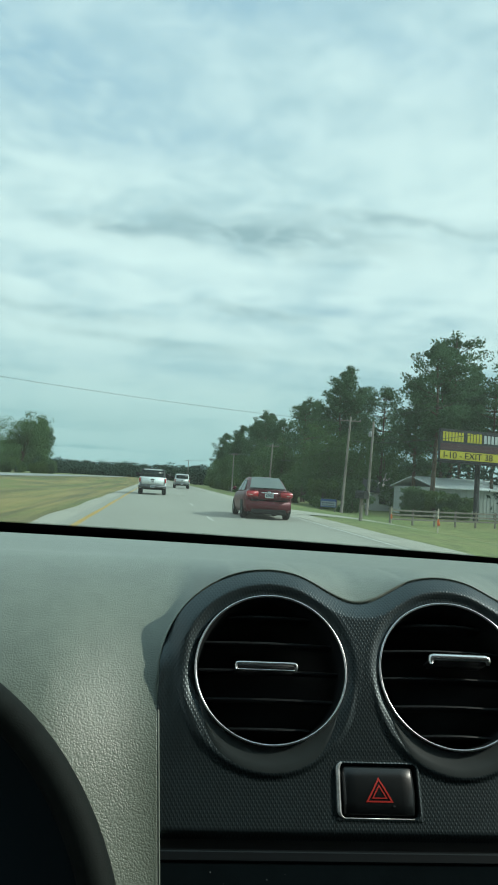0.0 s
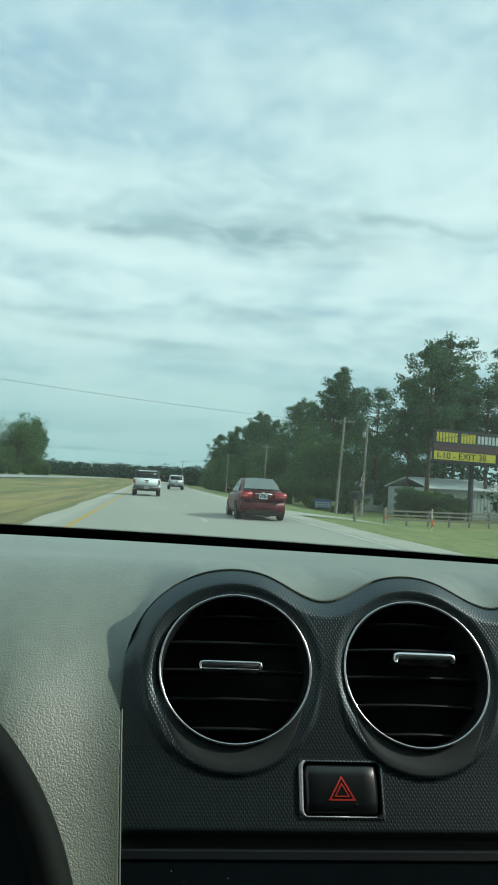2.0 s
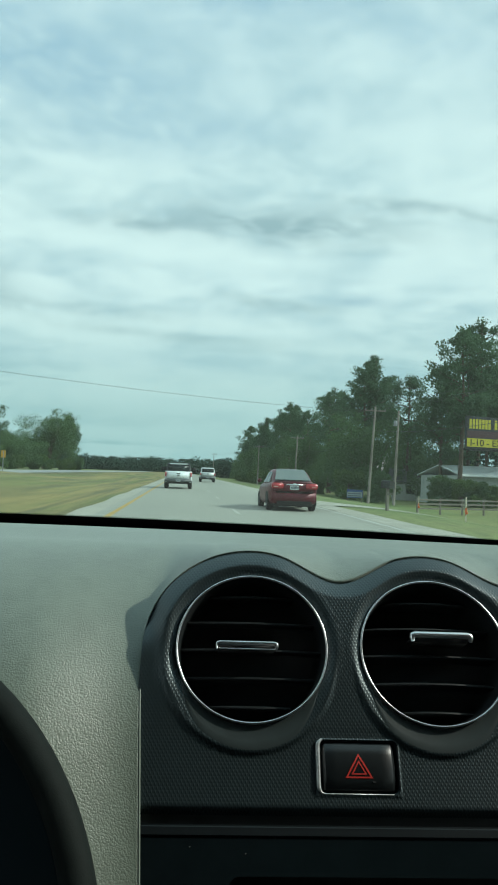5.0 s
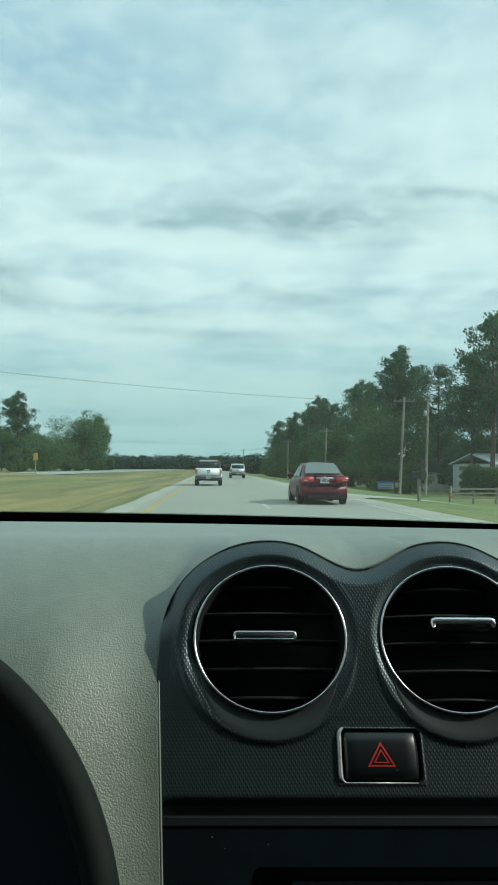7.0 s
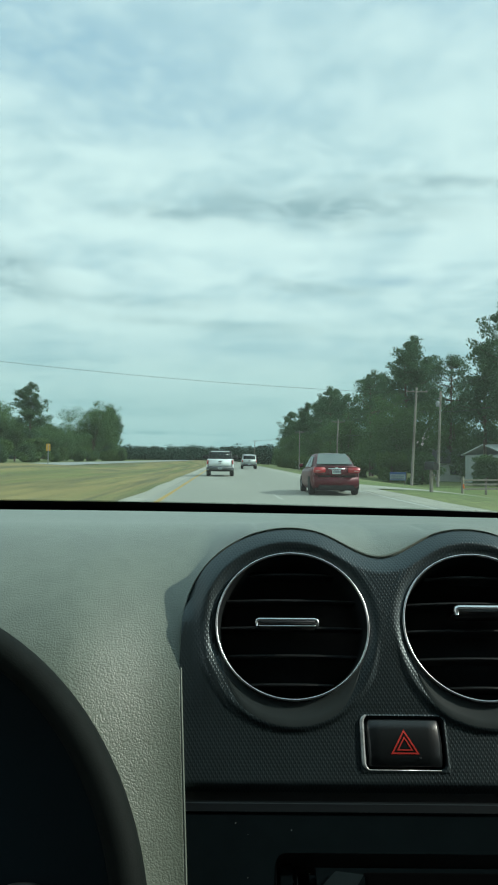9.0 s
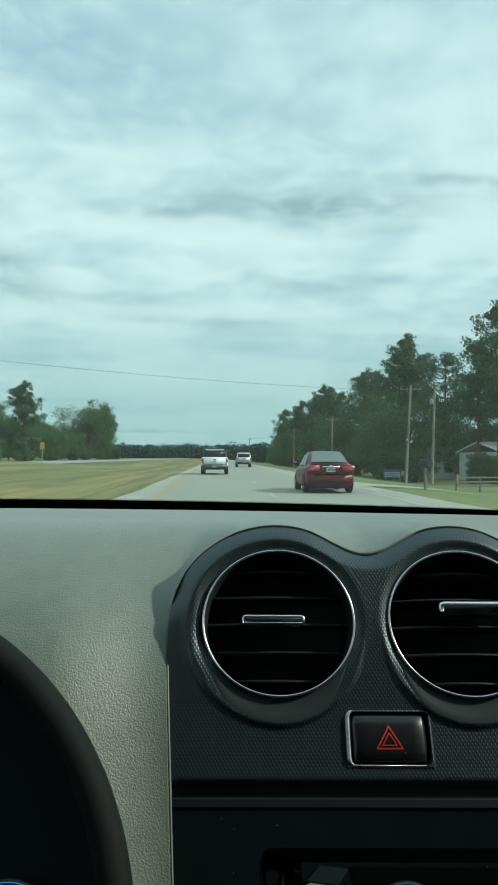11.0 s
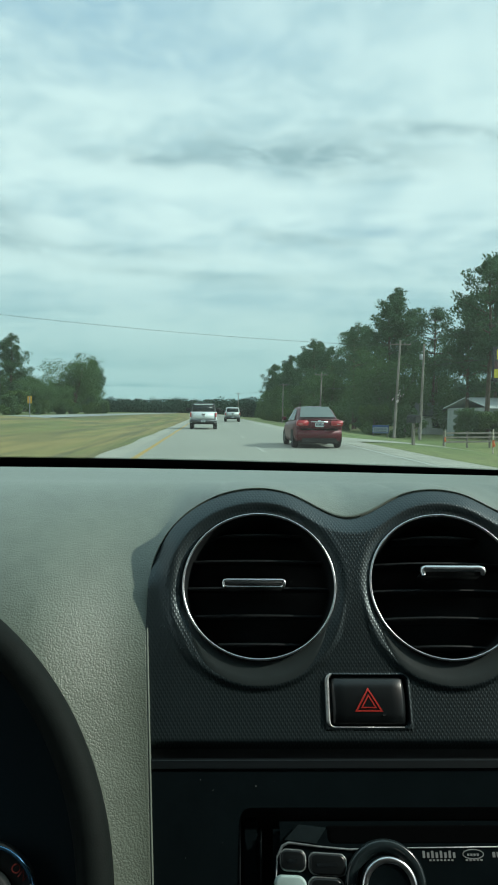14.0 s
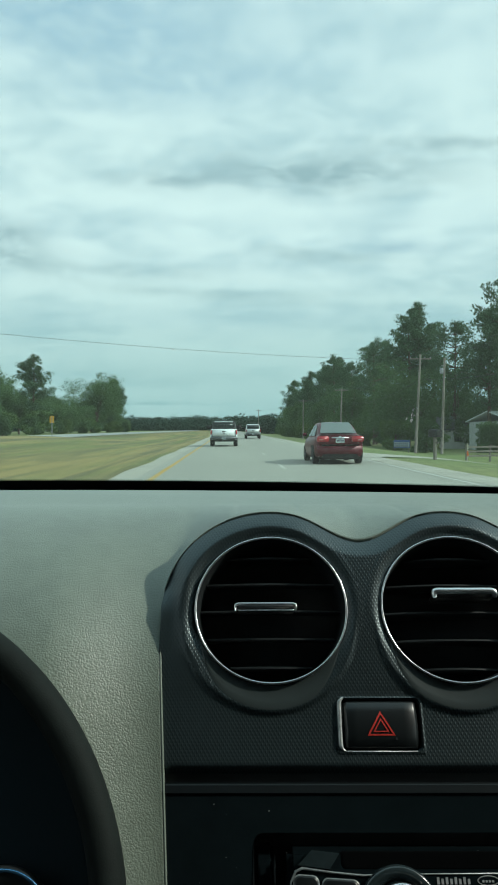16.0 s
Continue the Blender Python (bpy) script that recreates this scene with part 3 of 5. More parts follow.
    mesh_ob("panel_edge", v, f, GREY_TRIM, parent, "thin line added as highlight on the bay edge", smooth=True, m=PANEL)
    v, f = tube([(0.0290, -0.0660 - 0.006 * k, -0.004) for k in range(6)], [0.0002, 0.0006, 0.0007, 0.0006, 0.0004, 0.0002], 6)
    mesh_ob("bay_edge", v, f, GREY_TRIM, parent, "satin inner edge of the radio bay", smooth=True, m=PANEL)


console_panel(dashboard)
part("console_lip", boxed(0.0172, 0.0284, -0.30, -0.0600, -0.018, -0.008, 0.002, 3), GLOSS_BLACK, dashboard, m=PANEL)
part("console_well", boxed(0.0150, 0.40, -0.30, -0.0500, -0.030, -0.0225), VENT_BLACK, dashboard, m=PANEL)
part("stack_backing", boxed(-0.045, 0.40, -0.055, 0.125, -0.075, -0.062), VENT_BLACK, dashboard, m=PANEL)
part("under_gap", boxed(-0.045, 0.40, -0.0300, -0.0190, -0.012, -0.0075), VENT_BLACK, dashboard, m=PANEL)


def air_vent(centre, handle_v, tilt, label, edge=0.0009, slid=-0.0038):
    """A round vent that sits a little proud of the moulding's scoop."""
    V0 = 0.0828
    thing = empty("air_vent", PANEL @ Matrix.Translation((centre, V0, 0)), label=label, category="air vent", group="round dashboard vents")
    WIDE = 1.040                                       # the opening is a little wider than high
    seg = 144
    rr = [0.0500 + 0.0130 * k / 18 for k in range(18)] + [0.0655]
    vs, fs = [], []
    for i in range(seg):
        a = math.tau * i / seg
        for k, r in enumerate(rr):
            x, y = r * math.cos(a) * (1 + (WIDE - 1) * (1 - k / 18)), r * math.sin(a) + (VENT_V - V0) * k / 18
            w = moulding(centre + x, V0 + y)
            vs.append((x, y, w - 0.004 if k == 0 else w - 0.00025 if k == 18 else w + 0.00005))
    n = len(rr)
    for i in range(seg):
        j = (i + 1) % seg
        fs += [(i * n + k, i * n + k + 1, j * n + k + 1, j * n + k) for k in range(n - 1)]
    mesh_ob("bezel", vs, fs, DOTTED, thing, "dotted black plastic surround", smooth=True)
    # smooth lower scoop between ring and moulding, its lit crescent put into lighter plastic
    sv, m_ = [], 7
    for i in range(81):
        a = math.radians(188 + 156 * i / 80)
        full = smooth01(0.0, 0.34, i / 80) * (1 - smooth01(0.66, 1.0, i / 80))
        ro = 0.0568 + 0.0096 * max(-math.sin(a), 0.0) ** 1.5
        for k in range(m_):
            r = 0.0510 + (ro - 0.0512) * (0.05 + 0.95 * full) * k / (m_ - 1)
            x, y = r * math.cos(a) * (1 + (WIDE - 1) * (1 - k / (m_ - 1))), r * math.sin(a)
            sv.append((x, y, moulding(centre + x, V0 + y) + (0.0005 if k < m_ - 1 else 0.0)))
    sf = [(i * m_ + k, i * m_ + k + 1, i * m_ + m_ + 1 + k, i * m_ + m_ + k) for i in range(80) for k in range(m_ - 1)]
    mesh_ob("scoop", sv, sf, LIT_SCOOP, thing, "smooth scoop under the ring, lit crescent in its lighter grey-black", smooth=True)
    cv, cf = lathe([(0.0500 + 0.0009 * math.cos(math.tau * k / 10), 0.0024 + 0.0016 * math.sin(math.tau * k / 10)) for k in range(10)], 120, True)
    mesh_ob("ring", [(x * WIDE, y, z) for x, y, z in cv], cf, CHROME, thing, "thin polished chrome ring", smooth=True)
    bv, bf = lathe([(0.0492, 0.0020), (0.0482, -0.008), (0.0476, -0.060), (0.0001, -0.060)], 64)
    mesh_ob("barrel", [(x * WIDE, y, z) for x, y, z in bv], bf, VENT_BLACK, thing, smooth=True)
    for k in range(5):
        v = (k - 2) * 0.0191 - 0.0012
        half = (math.sqrt(max(0.0480 ** 2 - v * v, 0)) - 0.0006) * WIDE
        # each blade bows forward in the middle
        us = [-1 + 0.1 * q for q in range(21)]
        pts, n5 = [], 6
        for q in us:
            bow = 0.005 * (1 - q * q)
            for y, z in ((-0.0010, -0.026), (-0.0010, -0.0122), (-0.0004, -0.0112), (0.0004, -0.0112), (0.0010, -0.0122), (0.0010, -0.026)):
                pts.append((half * q, y, z + bow))
        fl = [(i * n5 + k5, i * n5 + (k5 + 1) % n5, (i + 1) * n5 + (k5 + 1) % n5, (i + 1) * n5 + k5) for i in range(20) for k5 in range(n5)]
        mesh_ob("slat", pts, fl, VENT_BLACK, thing, m=Matrix.Translation((0, v, 0)) @ Matrix.Rotation(radians(tilt), 4, "X"))
    hb = boxed(-0.0210, 0.0210, -0.0024, 0.0024, -0.012, 0.0060, 0.0018, 3)
    handle = part("handle", hb, SATIN_BLACK, thing, "black sliding tab with chrome edge", smooth=True, m=Matrix.Translation((slid, handle_v - V0, 0)))
    ev, ef = tube([(-0.0206, -0.0022, 0.0058), (-0.0209, 0.0004, 0.0062), (-0.0204, 0.0019, 0.0063), (-0.0188, 0.0024, 0.0064), (0.0188, 0.0024, 0.0064), (0.0204, 0.0019, 0.0063), (0.0209, 0.0004, 0.0062), (0.0206, -0.0022, 0.0058)], [edge * q for q in (0.5, 0.9, 1, 1, 1, 1, 0.9, 0.5)], 8)
    mesh_ob("chrome_edge", ev, ef, CHROME, handle, "bright chrome edge", smooth=True)
    if edge < 0.002:
        ev, ef = tube([(-0.0196, -0.0016, 0.0061), (-0.0180, -0.0020, 0.0062), (0.0180, -0.0020, 0.0062), (0.0196, -0.0016, 0.0061)], [0.0002, 0.0004, 0.0004, 0.0002], 8)
        mesh_ob("chrome_edge", ev, ef, CHROME, handle, "fine lower chrome line", smooth=True)
    return thing


air_vent(VENTS[0], 0.0822, 4, "round black vent, chrome ring, tab set level", 0.0010)
air_vent(VENTS[1], 0.0908, -4, "round black vent, chrome ring, tab raised", 0.0024, 0.0050)
air_vent(VENTS[2], 0.0822, 4, "round black vent beside the passenger indicator")


def round_rect(hw, hh, r, n=7):
    """The outline of a rectangle with rounded corners, from the right-hand upper one round."""
    out = []
    for cx_, cy_, a0 in ((hw - r, hh - r, 0), (-hw + r, hh - r, 90), (-hw + r, -hh + r, 180), (hw - r, -hh + r, 270)):
        out += [(cx_ + r * math.cos(radians(a0 + 90 * k / n)), cy_ + r * math.sin(radians(a0 + 90 * k / n))) for k in range(n + 1)]
    return out


def socket(thing, u0, u1, v0, v1):
    """The sloped walls of a switch opening, with rounded corners."""
    hw, hh = (u1 - u0) / 2, (v1 - v0) / 2
    rings = [(round_rect(hw, hh, 0.0045), 0.0006), (round_rect(hw - 0.0010, hh - 0.0010, 0.0040), 0.0), (round_rect(hw - 0.0022, hh - 0.0018, 0.0035), -0.0050), (round_rect(hw - 0.0022, hh - 0.0018, 0.0035), -0.012)]
    pts = [(x, y, z) for o, z in rings for x, y in o]
    n = len(rings[0][0])
    fs = [(q * n + k, q * n + (k + 1) % n, (q + 1) * n + (k + 1) % n, (q + 1) * n + k) for q in range(3) for k in range(n)] + [tuple(range(3 * n, 4 * n))]
    mesh_ob("frame", pts, fs, GLOSS_BLACK, thing, "glossy black sloped frame", smooth=True)
    inner = rings[0][0]
    outer = [(math.copysign(hw + 0.0012, x) if abs(x) > hw - 0.0046 else x, math.copysign(hh + 0.0012, y) if abs(y) > hh - 0.0046 else y) for x, y in inner]
    pts = [(x, y, 0.0007) for x, y in inner] + [(x, y, 0.0003) for x, y in outer]
    mesh_ob("collar", pts, [(k, (k + 1) % n, n + (k + 1) % n, n + k) for k in range(n)], DOTTED, thing)
    # Bright tube painted as sunlight on the frame's left and lower edge.
    edge = inner[9:25]
    path = [(x + (0.0006 if x < 0 else 0.0), y + 0.0004, 0.0005) for x, y in edge]
    rad = [0.0004, 0.0008, 0.0010, 0.0012, 0.0013, 0.0014, 0.0014, 0.0014, 0.0014, 0.0012, 0.0009, 0.0007, 0.0005, 0.0004, 0.0004, 0.0003]
    v, f = tube(path, rad, 8)
    mesh_ob("lip", v, f, LIP_GLINT, thing, "sunlit edge of the frame, painted bright", smooth=True)


LIP_GLINT = mat("lip_glint", (0.55, 0.58, 0.57), 0.3, 0.5, var=0.3, scale=300)


def hazard_switch():
    u0, u1, v0, v1 = 0.0718, 0.1257, -0.0088, 0.0239
    thing = empty("hazard_switch", PANEL @ Matrix.Translation(((u0 + u1) / 2, (v0 + v1) / 2, 0)), label="black hazard light switch with a red triangle", category="switch")
    socket(thing, u0, u1, v0, v1)
    bm = bmesh.new()
    xs = [0.0242 * q for q in (-1, -0.985, -0.96, -0.93, -0.88, -0.6, -0.3, -0.15, 0, 0.15, 0.3, 0.6, 0.88, 0.93, 0.96, 0.985, 1)]
    ys = [0.0150 * q for q in (-1, -0.97, -0.93, -0.88, -0.5, 0, 0.5, 0.88, 0.93, 0.97, 1)]

    def top(x, y):
        ex, ey = max(abs(x) / 0.0242 - 0.84, 0) / 0.16, max(abs(y) / 0.0150 - 0.88, 0) / 0.12
        return (x, y, 0.0004 + 0.0026 * (1 - (y / 0.0150) ** 2) - 0.0036 * min(ex ** 2 + ey ** 2, 1.8))

    pts, fs = grid(top, xs, ys)
    ring = [i for i in range(17)] + [17 * j + 16 for j in range(1, 11)] + [170 + i for i in range(15, -1, -1)] + [17 * j for j in range(9, 0, -1)]
    base = len(pts)
    pts += [(pts[i][0], pts[i][1], -0.011) for i in ring]
    fs += [(ring[k], ring[(k + 1) % len(ring)], base + (k + 1) % len(ring), base + k) for k in range(len(ring))]
    button = mesh_ob("button", pts, fs, BUTTON_BLACK, thing, "glossy black rounded push button", smooth=True)
    bm = bmesh.new()
    cx_, cy_ = -0.0002, -0.0018
    for R, r in ((0.0098, 0.0079), (0.0056, 0.0042)):
        loops = []
        for q in (R, r):
            tips = [Vector((cx_ + q * math.sin(math.tau * k / 3) * 1.06, cy_ + q * math.cos(math.tau * k / 3))) for k in range(3)]
            side = [tips[k].lerp(tips[(k + 1) % 3], j / 8) for k in range(3) for j in range(8)]
            loops.append([bm.verts.new((p.x, p.y, top(p.x, p.y)[2] + 0.00016)) for p in side])
        for k in range(24):
            bm.faces.new((loops[0][k], loops[0][(k + 1) % 24], loops[1][(k + 1) % 24], loops[1][k]))
    part("warning_triangle", bm, RED_GLOW_PRINT, button, "red double triangle print with a faint added glow")
    part("tell_tale", boxed(0.0085, 0.0102, -0.0092, -0.0082, 0.0020, 0.0024), SATIN_BLACK, button)


hazard_switch()


def airbag_indicator():
    u0, u1, v0, v1 = 0.2120, 0.2660, -0.0088, 0.0239
    thing = empty("airbag_indicator", PANEL @ Matrix.Translation(((u0 + u1) / 2, (v0 + v1) / 2, 0)), label="black airbag indicator with dim grey lettering", category="indicator")
    socket(thing, u0, u1, v0, v1)
    pane = part("pane", boxed(-0.0232, 0.0232, -0.0132, 0.0132, -0.011, -0.0035, 0.001), GLOSS_BLACK, thing)
    dim = mat("dim_print", (0.10, 0.11, 0.11), 0.5)
    lettering("lettering", "PASS", 0.0068, dim, pane, Matrix.Translation((-0.0165, 0.0012, -0.0030)))
    lettering("lettering", "AIR BAG", 0.0068, dim, pane, Matrix.Translation((-0.0200, -0.0062, -0.0030)))


airbag_indicator()


SURROUND = mat("radio_surround_plastic", (0.020, 0.031, 0.034), 0.24, 0.0, spec=0.8, var=0.1, scale=200)
SLOT_BLACK = mat("disc_slot_black", (0.0035, 0.0040, 0.0042), 0.8, spec=0.0, var=0.1, scale=80)
LIT_KEY_EDGE = mat("lit_key_edge", (0.34, 0.37, 0.37), 0.35, 0.5, var=0.3, scale=400)


def car_radio():
    thing = empty("car_radio", PANEL @ Matrix.Translation((0.0012, 0.0043, 0)), label="black car radio with chrome-ringed knob in the console", category="radio")
    face = part("faceplate", boxed(0.0350, 0.2150, -0.1230, -0.0660, -0.020, 0.0010, 0.004, 4), GLOSS_BLACK, thing)

    def pad(u0, u1, v0, v1, high, material, label, skew=0.0, rim=0.0):
        """A rounded key; a bright rim paints the light along its edge."""
        c, o = ((u0 + u1) / 2, (v0 + v1) / 2), round_rect((u1 - u0) / 2, (v1 - v0) / 2, min(u1 - u0, v1 - v0) * 0.34)
        shear = lambda p, q: (c[0] + p[0] * q, c[1] + p[1] * q + skew * p[0])
        pts = [(*shear(p, q), z) for q, z in ((1.0, 0.0006), (1.0, high * 0.7), (0.94, high), (0.84, high * 1.05)) for p in o]
        n = len(o)
        fs = [(k0 * n + k, k0 * n + (k + 1) % n, (k0 + 1) * n + (k + 1) % n, (k0 + 1) * n + k) for k0 in range(3) for k in range(n)] + [tuple(range(3 * n, 4 * n))]
        key = mesh_ob("key", pts, fs, material, face, label, smooth=True)
        if rim:
            v, f = tube([(*shear(p, 1.03), 0.0016) for p in o + o[:1]], rim, 6)
            mesh_ob("key_rim", v, f, LIT_KEY_EDGE, key, "bright rim, light on the key edge put into colour", smooth=True)
        return key

    bm = bmesh.new()
    quad = [(0.0415, -0.0752), (0.0605, -0.0772), (0.0668, -0.0690), (0.0500, -0.0672)]
    top, low = [bm.verts.new((u, v, 0.0026)) for u, v in quad], [bm.verts.new((u, v, 0.0004)) for u, v in quad]
    bm.faces.new(top)
    for k in range(4):
        bm.faces.new((top[k], low[k], low[(k + 1) % 4], top[(k + 1) % 4]))
    part("corner_plate", bm, SURROUND, face, "grey slanted corner piece")
    pad(0.0655, 0.2130, -0.0775, -0.0680, 0.0012, SLOT_BLACK, "matt black disc slot")
    v, f = tube([(0.0362, -0.0960, 0.0012), (0.0372, -0.0840, 0.0014), (0.0402, -0.0785, 0.0016), (0.0440, -0.0768, 0.0018), (0.0620, -0.0790, 0.0018), (0.0800, -0.0806, 0.0016), (0.1000, -0.0800, 0.0014), (0.2100, -0.0792, 0.0012)], [0.0003, 0.0006, 0.0008, 0.0008, 0.0006, 0.0006, 0.0004, 0.0003], 8)
    mesh_ob("rim_line", v, f, LIT_KEY_EDGE, face, "bright moulded line", smooth=True)
    for u0, u1, v0, v1 in ((0.0392, 0.0535, -0.0912, -0.0808), (0.0562, 0.0775, -0.0935, -0.0828)):
        key = pad(u0, u1, v0, v1, 0.0030, BUTTON_BLACK, "small glossy black key", -0.06, 0.0005)
        part("key_print", boxed(u0 + 0.004, u1 - 0.005, (v0 + v1) / 2 - 0.0010, (v0 + v1) / 2 + 0.0008, 0.0030, 0.0034), GREY_TRIM, key)
    display = pad(0.0350, 0.0542, -0.1085, -0.0935, 0.0048, PALE_KEY, "pale aqua display key", -0.05)
    lettering("lettering", "DSPL", 0.0042, GREY_TRIM, display, Matrix.Translation((0.0405, -0.1018, 0.0053)))
    pad(0.0556, 0.0756, -0.1085, -0.0952, 0.0036, BUTTON_BLACK, "dark grey key", -0.05, 0.0006)
    kx, ky = 0.1005, -0.0988
    dv, df = lathe([(0.0240, 0.0006), (0.0237, 0.0036), (0.0224, 0.0052), (0.0195, 0.0046), (0.0166, 0.0030), (0.0156, 0.0012)], 64)
    mesh_ob("knob_surround", dv, df, SURROUND, thing, "glossy black ring round the knob", smooth=True, m=Matrix.Translation((kx, ky, 0)))
    kv, kf = lathe([(0.0154, 0.001), (0.0152, 0.0135), (0.0144, 0.0150), (0.0128, 0.0146), (0.0001, 0.0138)], 64)
    knob = mesh_ob("knob", kv, kf, GLOSS_BLACK, thing, "black turning knob", smooth=True, m=Matrix.Translation((kx, ky, 0)))
    rv, rf = lathe([(0.0142 + 0.0019 * math.cos(math.tau * k / 8), 0.0146 + 0.0013 * math.sin(math.tau * k / 8)) for k in range(8)], 64, True)
    mesh_ob("knob_ring", rv, rf, CHROME, knob, "polished chrome ring", smooth=True)
    # maker's marks, drawn as plain bars
    bars = [(0.1240 + 0.0026 * k, 0.0014, -0.0822, -0.0785 - 0.0008 * (k % 2)) for k in range(8)] + [(0.1278 + 0.0022 * k, 0.0012, -0.0838, -0.0829) for k in range(7)]
    bars += [(0.1508 + 0.0019 * k, 0.0012, -0.0812, -0.0800) for k in range(4)] + [(0.1496 + 0.0022 * k, 0.0013, -0.0838, -0.0829) for k in range(5)] + [(0.1660 + 0.0026 * k, 0.0017, -0.0820, -0.0792) for k in range(4)]
    for u, w, v0, v1 in bars:
        part("print_bar", boxed(u, u + w, v0 - 0.0030, v1 - 0.0030, 0.0009, 0.0013), WHITE_PRINT, face)
    ov, of = tube([(0.1544 + 0.0062 * math.cos(math.tau * k / 28), -0.0833 + 0.0024 * math.sin(math.tau * k / 28), 0.0011) for k in range(29)], 0.0003, 5)
    mesh_ob("print_oval", ov, of, WHITE_PRINT, face, smooth=True)


car_radio()


def dust():
    """Loose pale dust on the console and the top of the dash."""
    rng = random.Random(8)
    bm = bmesh.new()
    for k in range(60):
        q = PANEL @ Vector((rng.uniform(-0.04, 0.30), rng.uniform(-0.20, -0.033), 0.0003))
        bmesh.ops.create_icosphere(bm, subdivisions=1, radius=rng.choice((0.00012, 0.00018, 0.00030)), matrix=Matrix.Translation(q))
    tagged(part("dust_specks", bm, mat("pale_dust", (0.35, 0.37, 0.36), 0.9), dashboard), kind="stuff")


dust()


def steering_wheel():
    lean = Matrix.Translation((-0.2535, 0.392, 0.9765)) @ Matrix.Rotation(radians(90 - 22.8), 4, "X")
    thing = empty("steering_wheel", lean, label="black leather steering wheel with a dark hub", category="steering wheel")
    R, r = 0.1928, 0.0100
    rv, rf = lathe([(R + r * math.cos(math.tau * k / 20), r * 1.15 * math.sin(math.tau * k / 20)) for k in range(20)], 128, True)
    mesh_ob("rim", rv, rf, RIM_LEATHER, thing, "black leather rim", smooth=True)
    hv, hf = lathe([(R - 0.004, -0.009), (0.160, -0.013), (0.120, -0.012), (0.070, -0.009), (0.045, -0.004), (0.0001, 0.0)], 64)
    mesh_ob("hub", hv, hf, HUB_BLACK, thing, "black hub and column shroud", smooth=True)
    return thing


steering_wheel()


def ignition_dial(place):
    m = Matrix.Translation(place) @ Matrix.Rotation(radians(90 - 24), 4, "X") @ Matrix.Rotation(radians(8), 4, "Y") @ Matrix.Scale(1.07, 4)
    thing = empty("ignition_dial", m, label="round dial with a chrome-blue rim and grey cap", category="dial")
    v, f = lathe([(0.0275, -0.006), (0.0275, 0.002), (0.0262, 0.0034), (0.0250, 0.0030), (0.0170, 0.0005), (0.0165, -0.006)], 72)
    ring = mesh_ob("dial_ring", v, f, VENT_BLACK, thing, smooth=True)
    v, f = lathe([(0.0262 + 0.0010 * math.cos(math.tau * k / 8), 0.0034 + 0.0010 * math.sin(math.tau * k / 8)) for k in range(8)], 96, True)
    mesh_ob("rim_band", v, f, BLUE_GLOW, ring, "thin blue metal band", smooth=True)
    v, f = lathe([(0.0165, -0.004), (0.0162, 0.004), (0.0145, 0.0060), (0.0001, 0.0066)], 64)
    mesh_ob("cap", v, f, mat("dial_cap_plastic", (0.009, 0.014, 0.015), 0.6, spec=0.3, var=0.1, scale=90), thing, "matt grey centre cap", smooth=True)
    lettering("lettering", "ON", 0.0062, mat("dim_red_print", (0.10, 0.012, 0.010), 0.5), ring, Matrix.Translation((0.0128, 0.0155, 0.0032)) @ Matrix.Rotation(radians(-38), 4, "Z"))
    for a, b in ((0, 20), (150, 175)):
        p = [(0.0255 * math.cos(radians(a + (b - a) * k / 6)), 0.0255 * math.sin(radians(a + (b - a) * k / 6)), 0.0042) for k in range(7)]
        v, f = tube(p, [0.0004, 0.0011, 0.0016, 0.0018, 0.0016, 0.0011, 0.0004], 8)
        mesh_ob("bright_mark", v, f, WHITE_PRINT, ring, "polished bright inlay", smooth=True)


ignition_dial(Vector(DIAL_AT))


def rear_mirror():
    x0, y, z0, z1 = MIRROR_AT
    thing = empty("rear_view_mirror", Matrix.Translation((x0, y, (z0 + z1) / 2)) @ Matrix.Rotation(radians(-6.8), 4, "Z") @ Matrix.Rotation(radians(-4.3), 4, "Y") @ Matrix.Rotation(radians(11.0), 4, "X"), label="rear-view mirror with rounded corners reflecting pale sky", category="mirror")
    h = (z1 - z0) / 2

    def slab(inset, y0, y1, round_by):
        """A plate with rounded corners."""
        r = round_by - inset
        outline = []
        for cx_, cz_, a0 in ((0.235 - round_by, h - round_by, 0), (round_by, h - round_by, 90), (round_by, -h + round_by, 180), (0.235 - round_by, -h + round_by, 270)):
            outline += [(cx_ + r * math.cos(radians(a0 + 9 * k)), cz_ + r * math.sin(radians(a0 + 9 * k))) for k in range(11)]
        n = len(outline)
        pts = [(x, y0, z) for x, z in outline] + [(x, y1, z) for x, z in outline]
        return pts, [tuple(range(n)), tuple(range(2 * n - 1, n - 1, -1))] + [(k, (k + 1) % n, n + (k + 1) % n, n + k) for k in range(n)]

    pts, fs = slab(0.0, -0.0040, 0.022, 0.020)
    mesh_ob("housing", pts, fs, SATIN_BLACK, thing, "dark rounded housing")
    pts, fs = slab(0.0009, -0.0062, -0.0042, 0.020)
    mesh_ob("mirror_glass", pts, fs, mat("mirror_silver", (0.8, 0.82, 0.82), 0.03, 1.0, spec=0.5), thing, "silvered glass reflecting pale sky")
    v, f = tube([(0.1175, 0.02, 0.0), (0.1175, 0.07, 0.03), (0.1175, 0.10, 0.06)], 0.008, 10)
    mesh_ob("stem", v, f, SATIN_BLACK, thing, smooth=True)


rear_mirror()


def splat(p):
    """Dried insect specks on the windscreen."""
    rng = random.Random(5)
    bm = bmesh.new()
    for k in range(26):
        s = rng.random()
        r = rng.uniform(0.0004, 0.0010) * (1.3 - s)
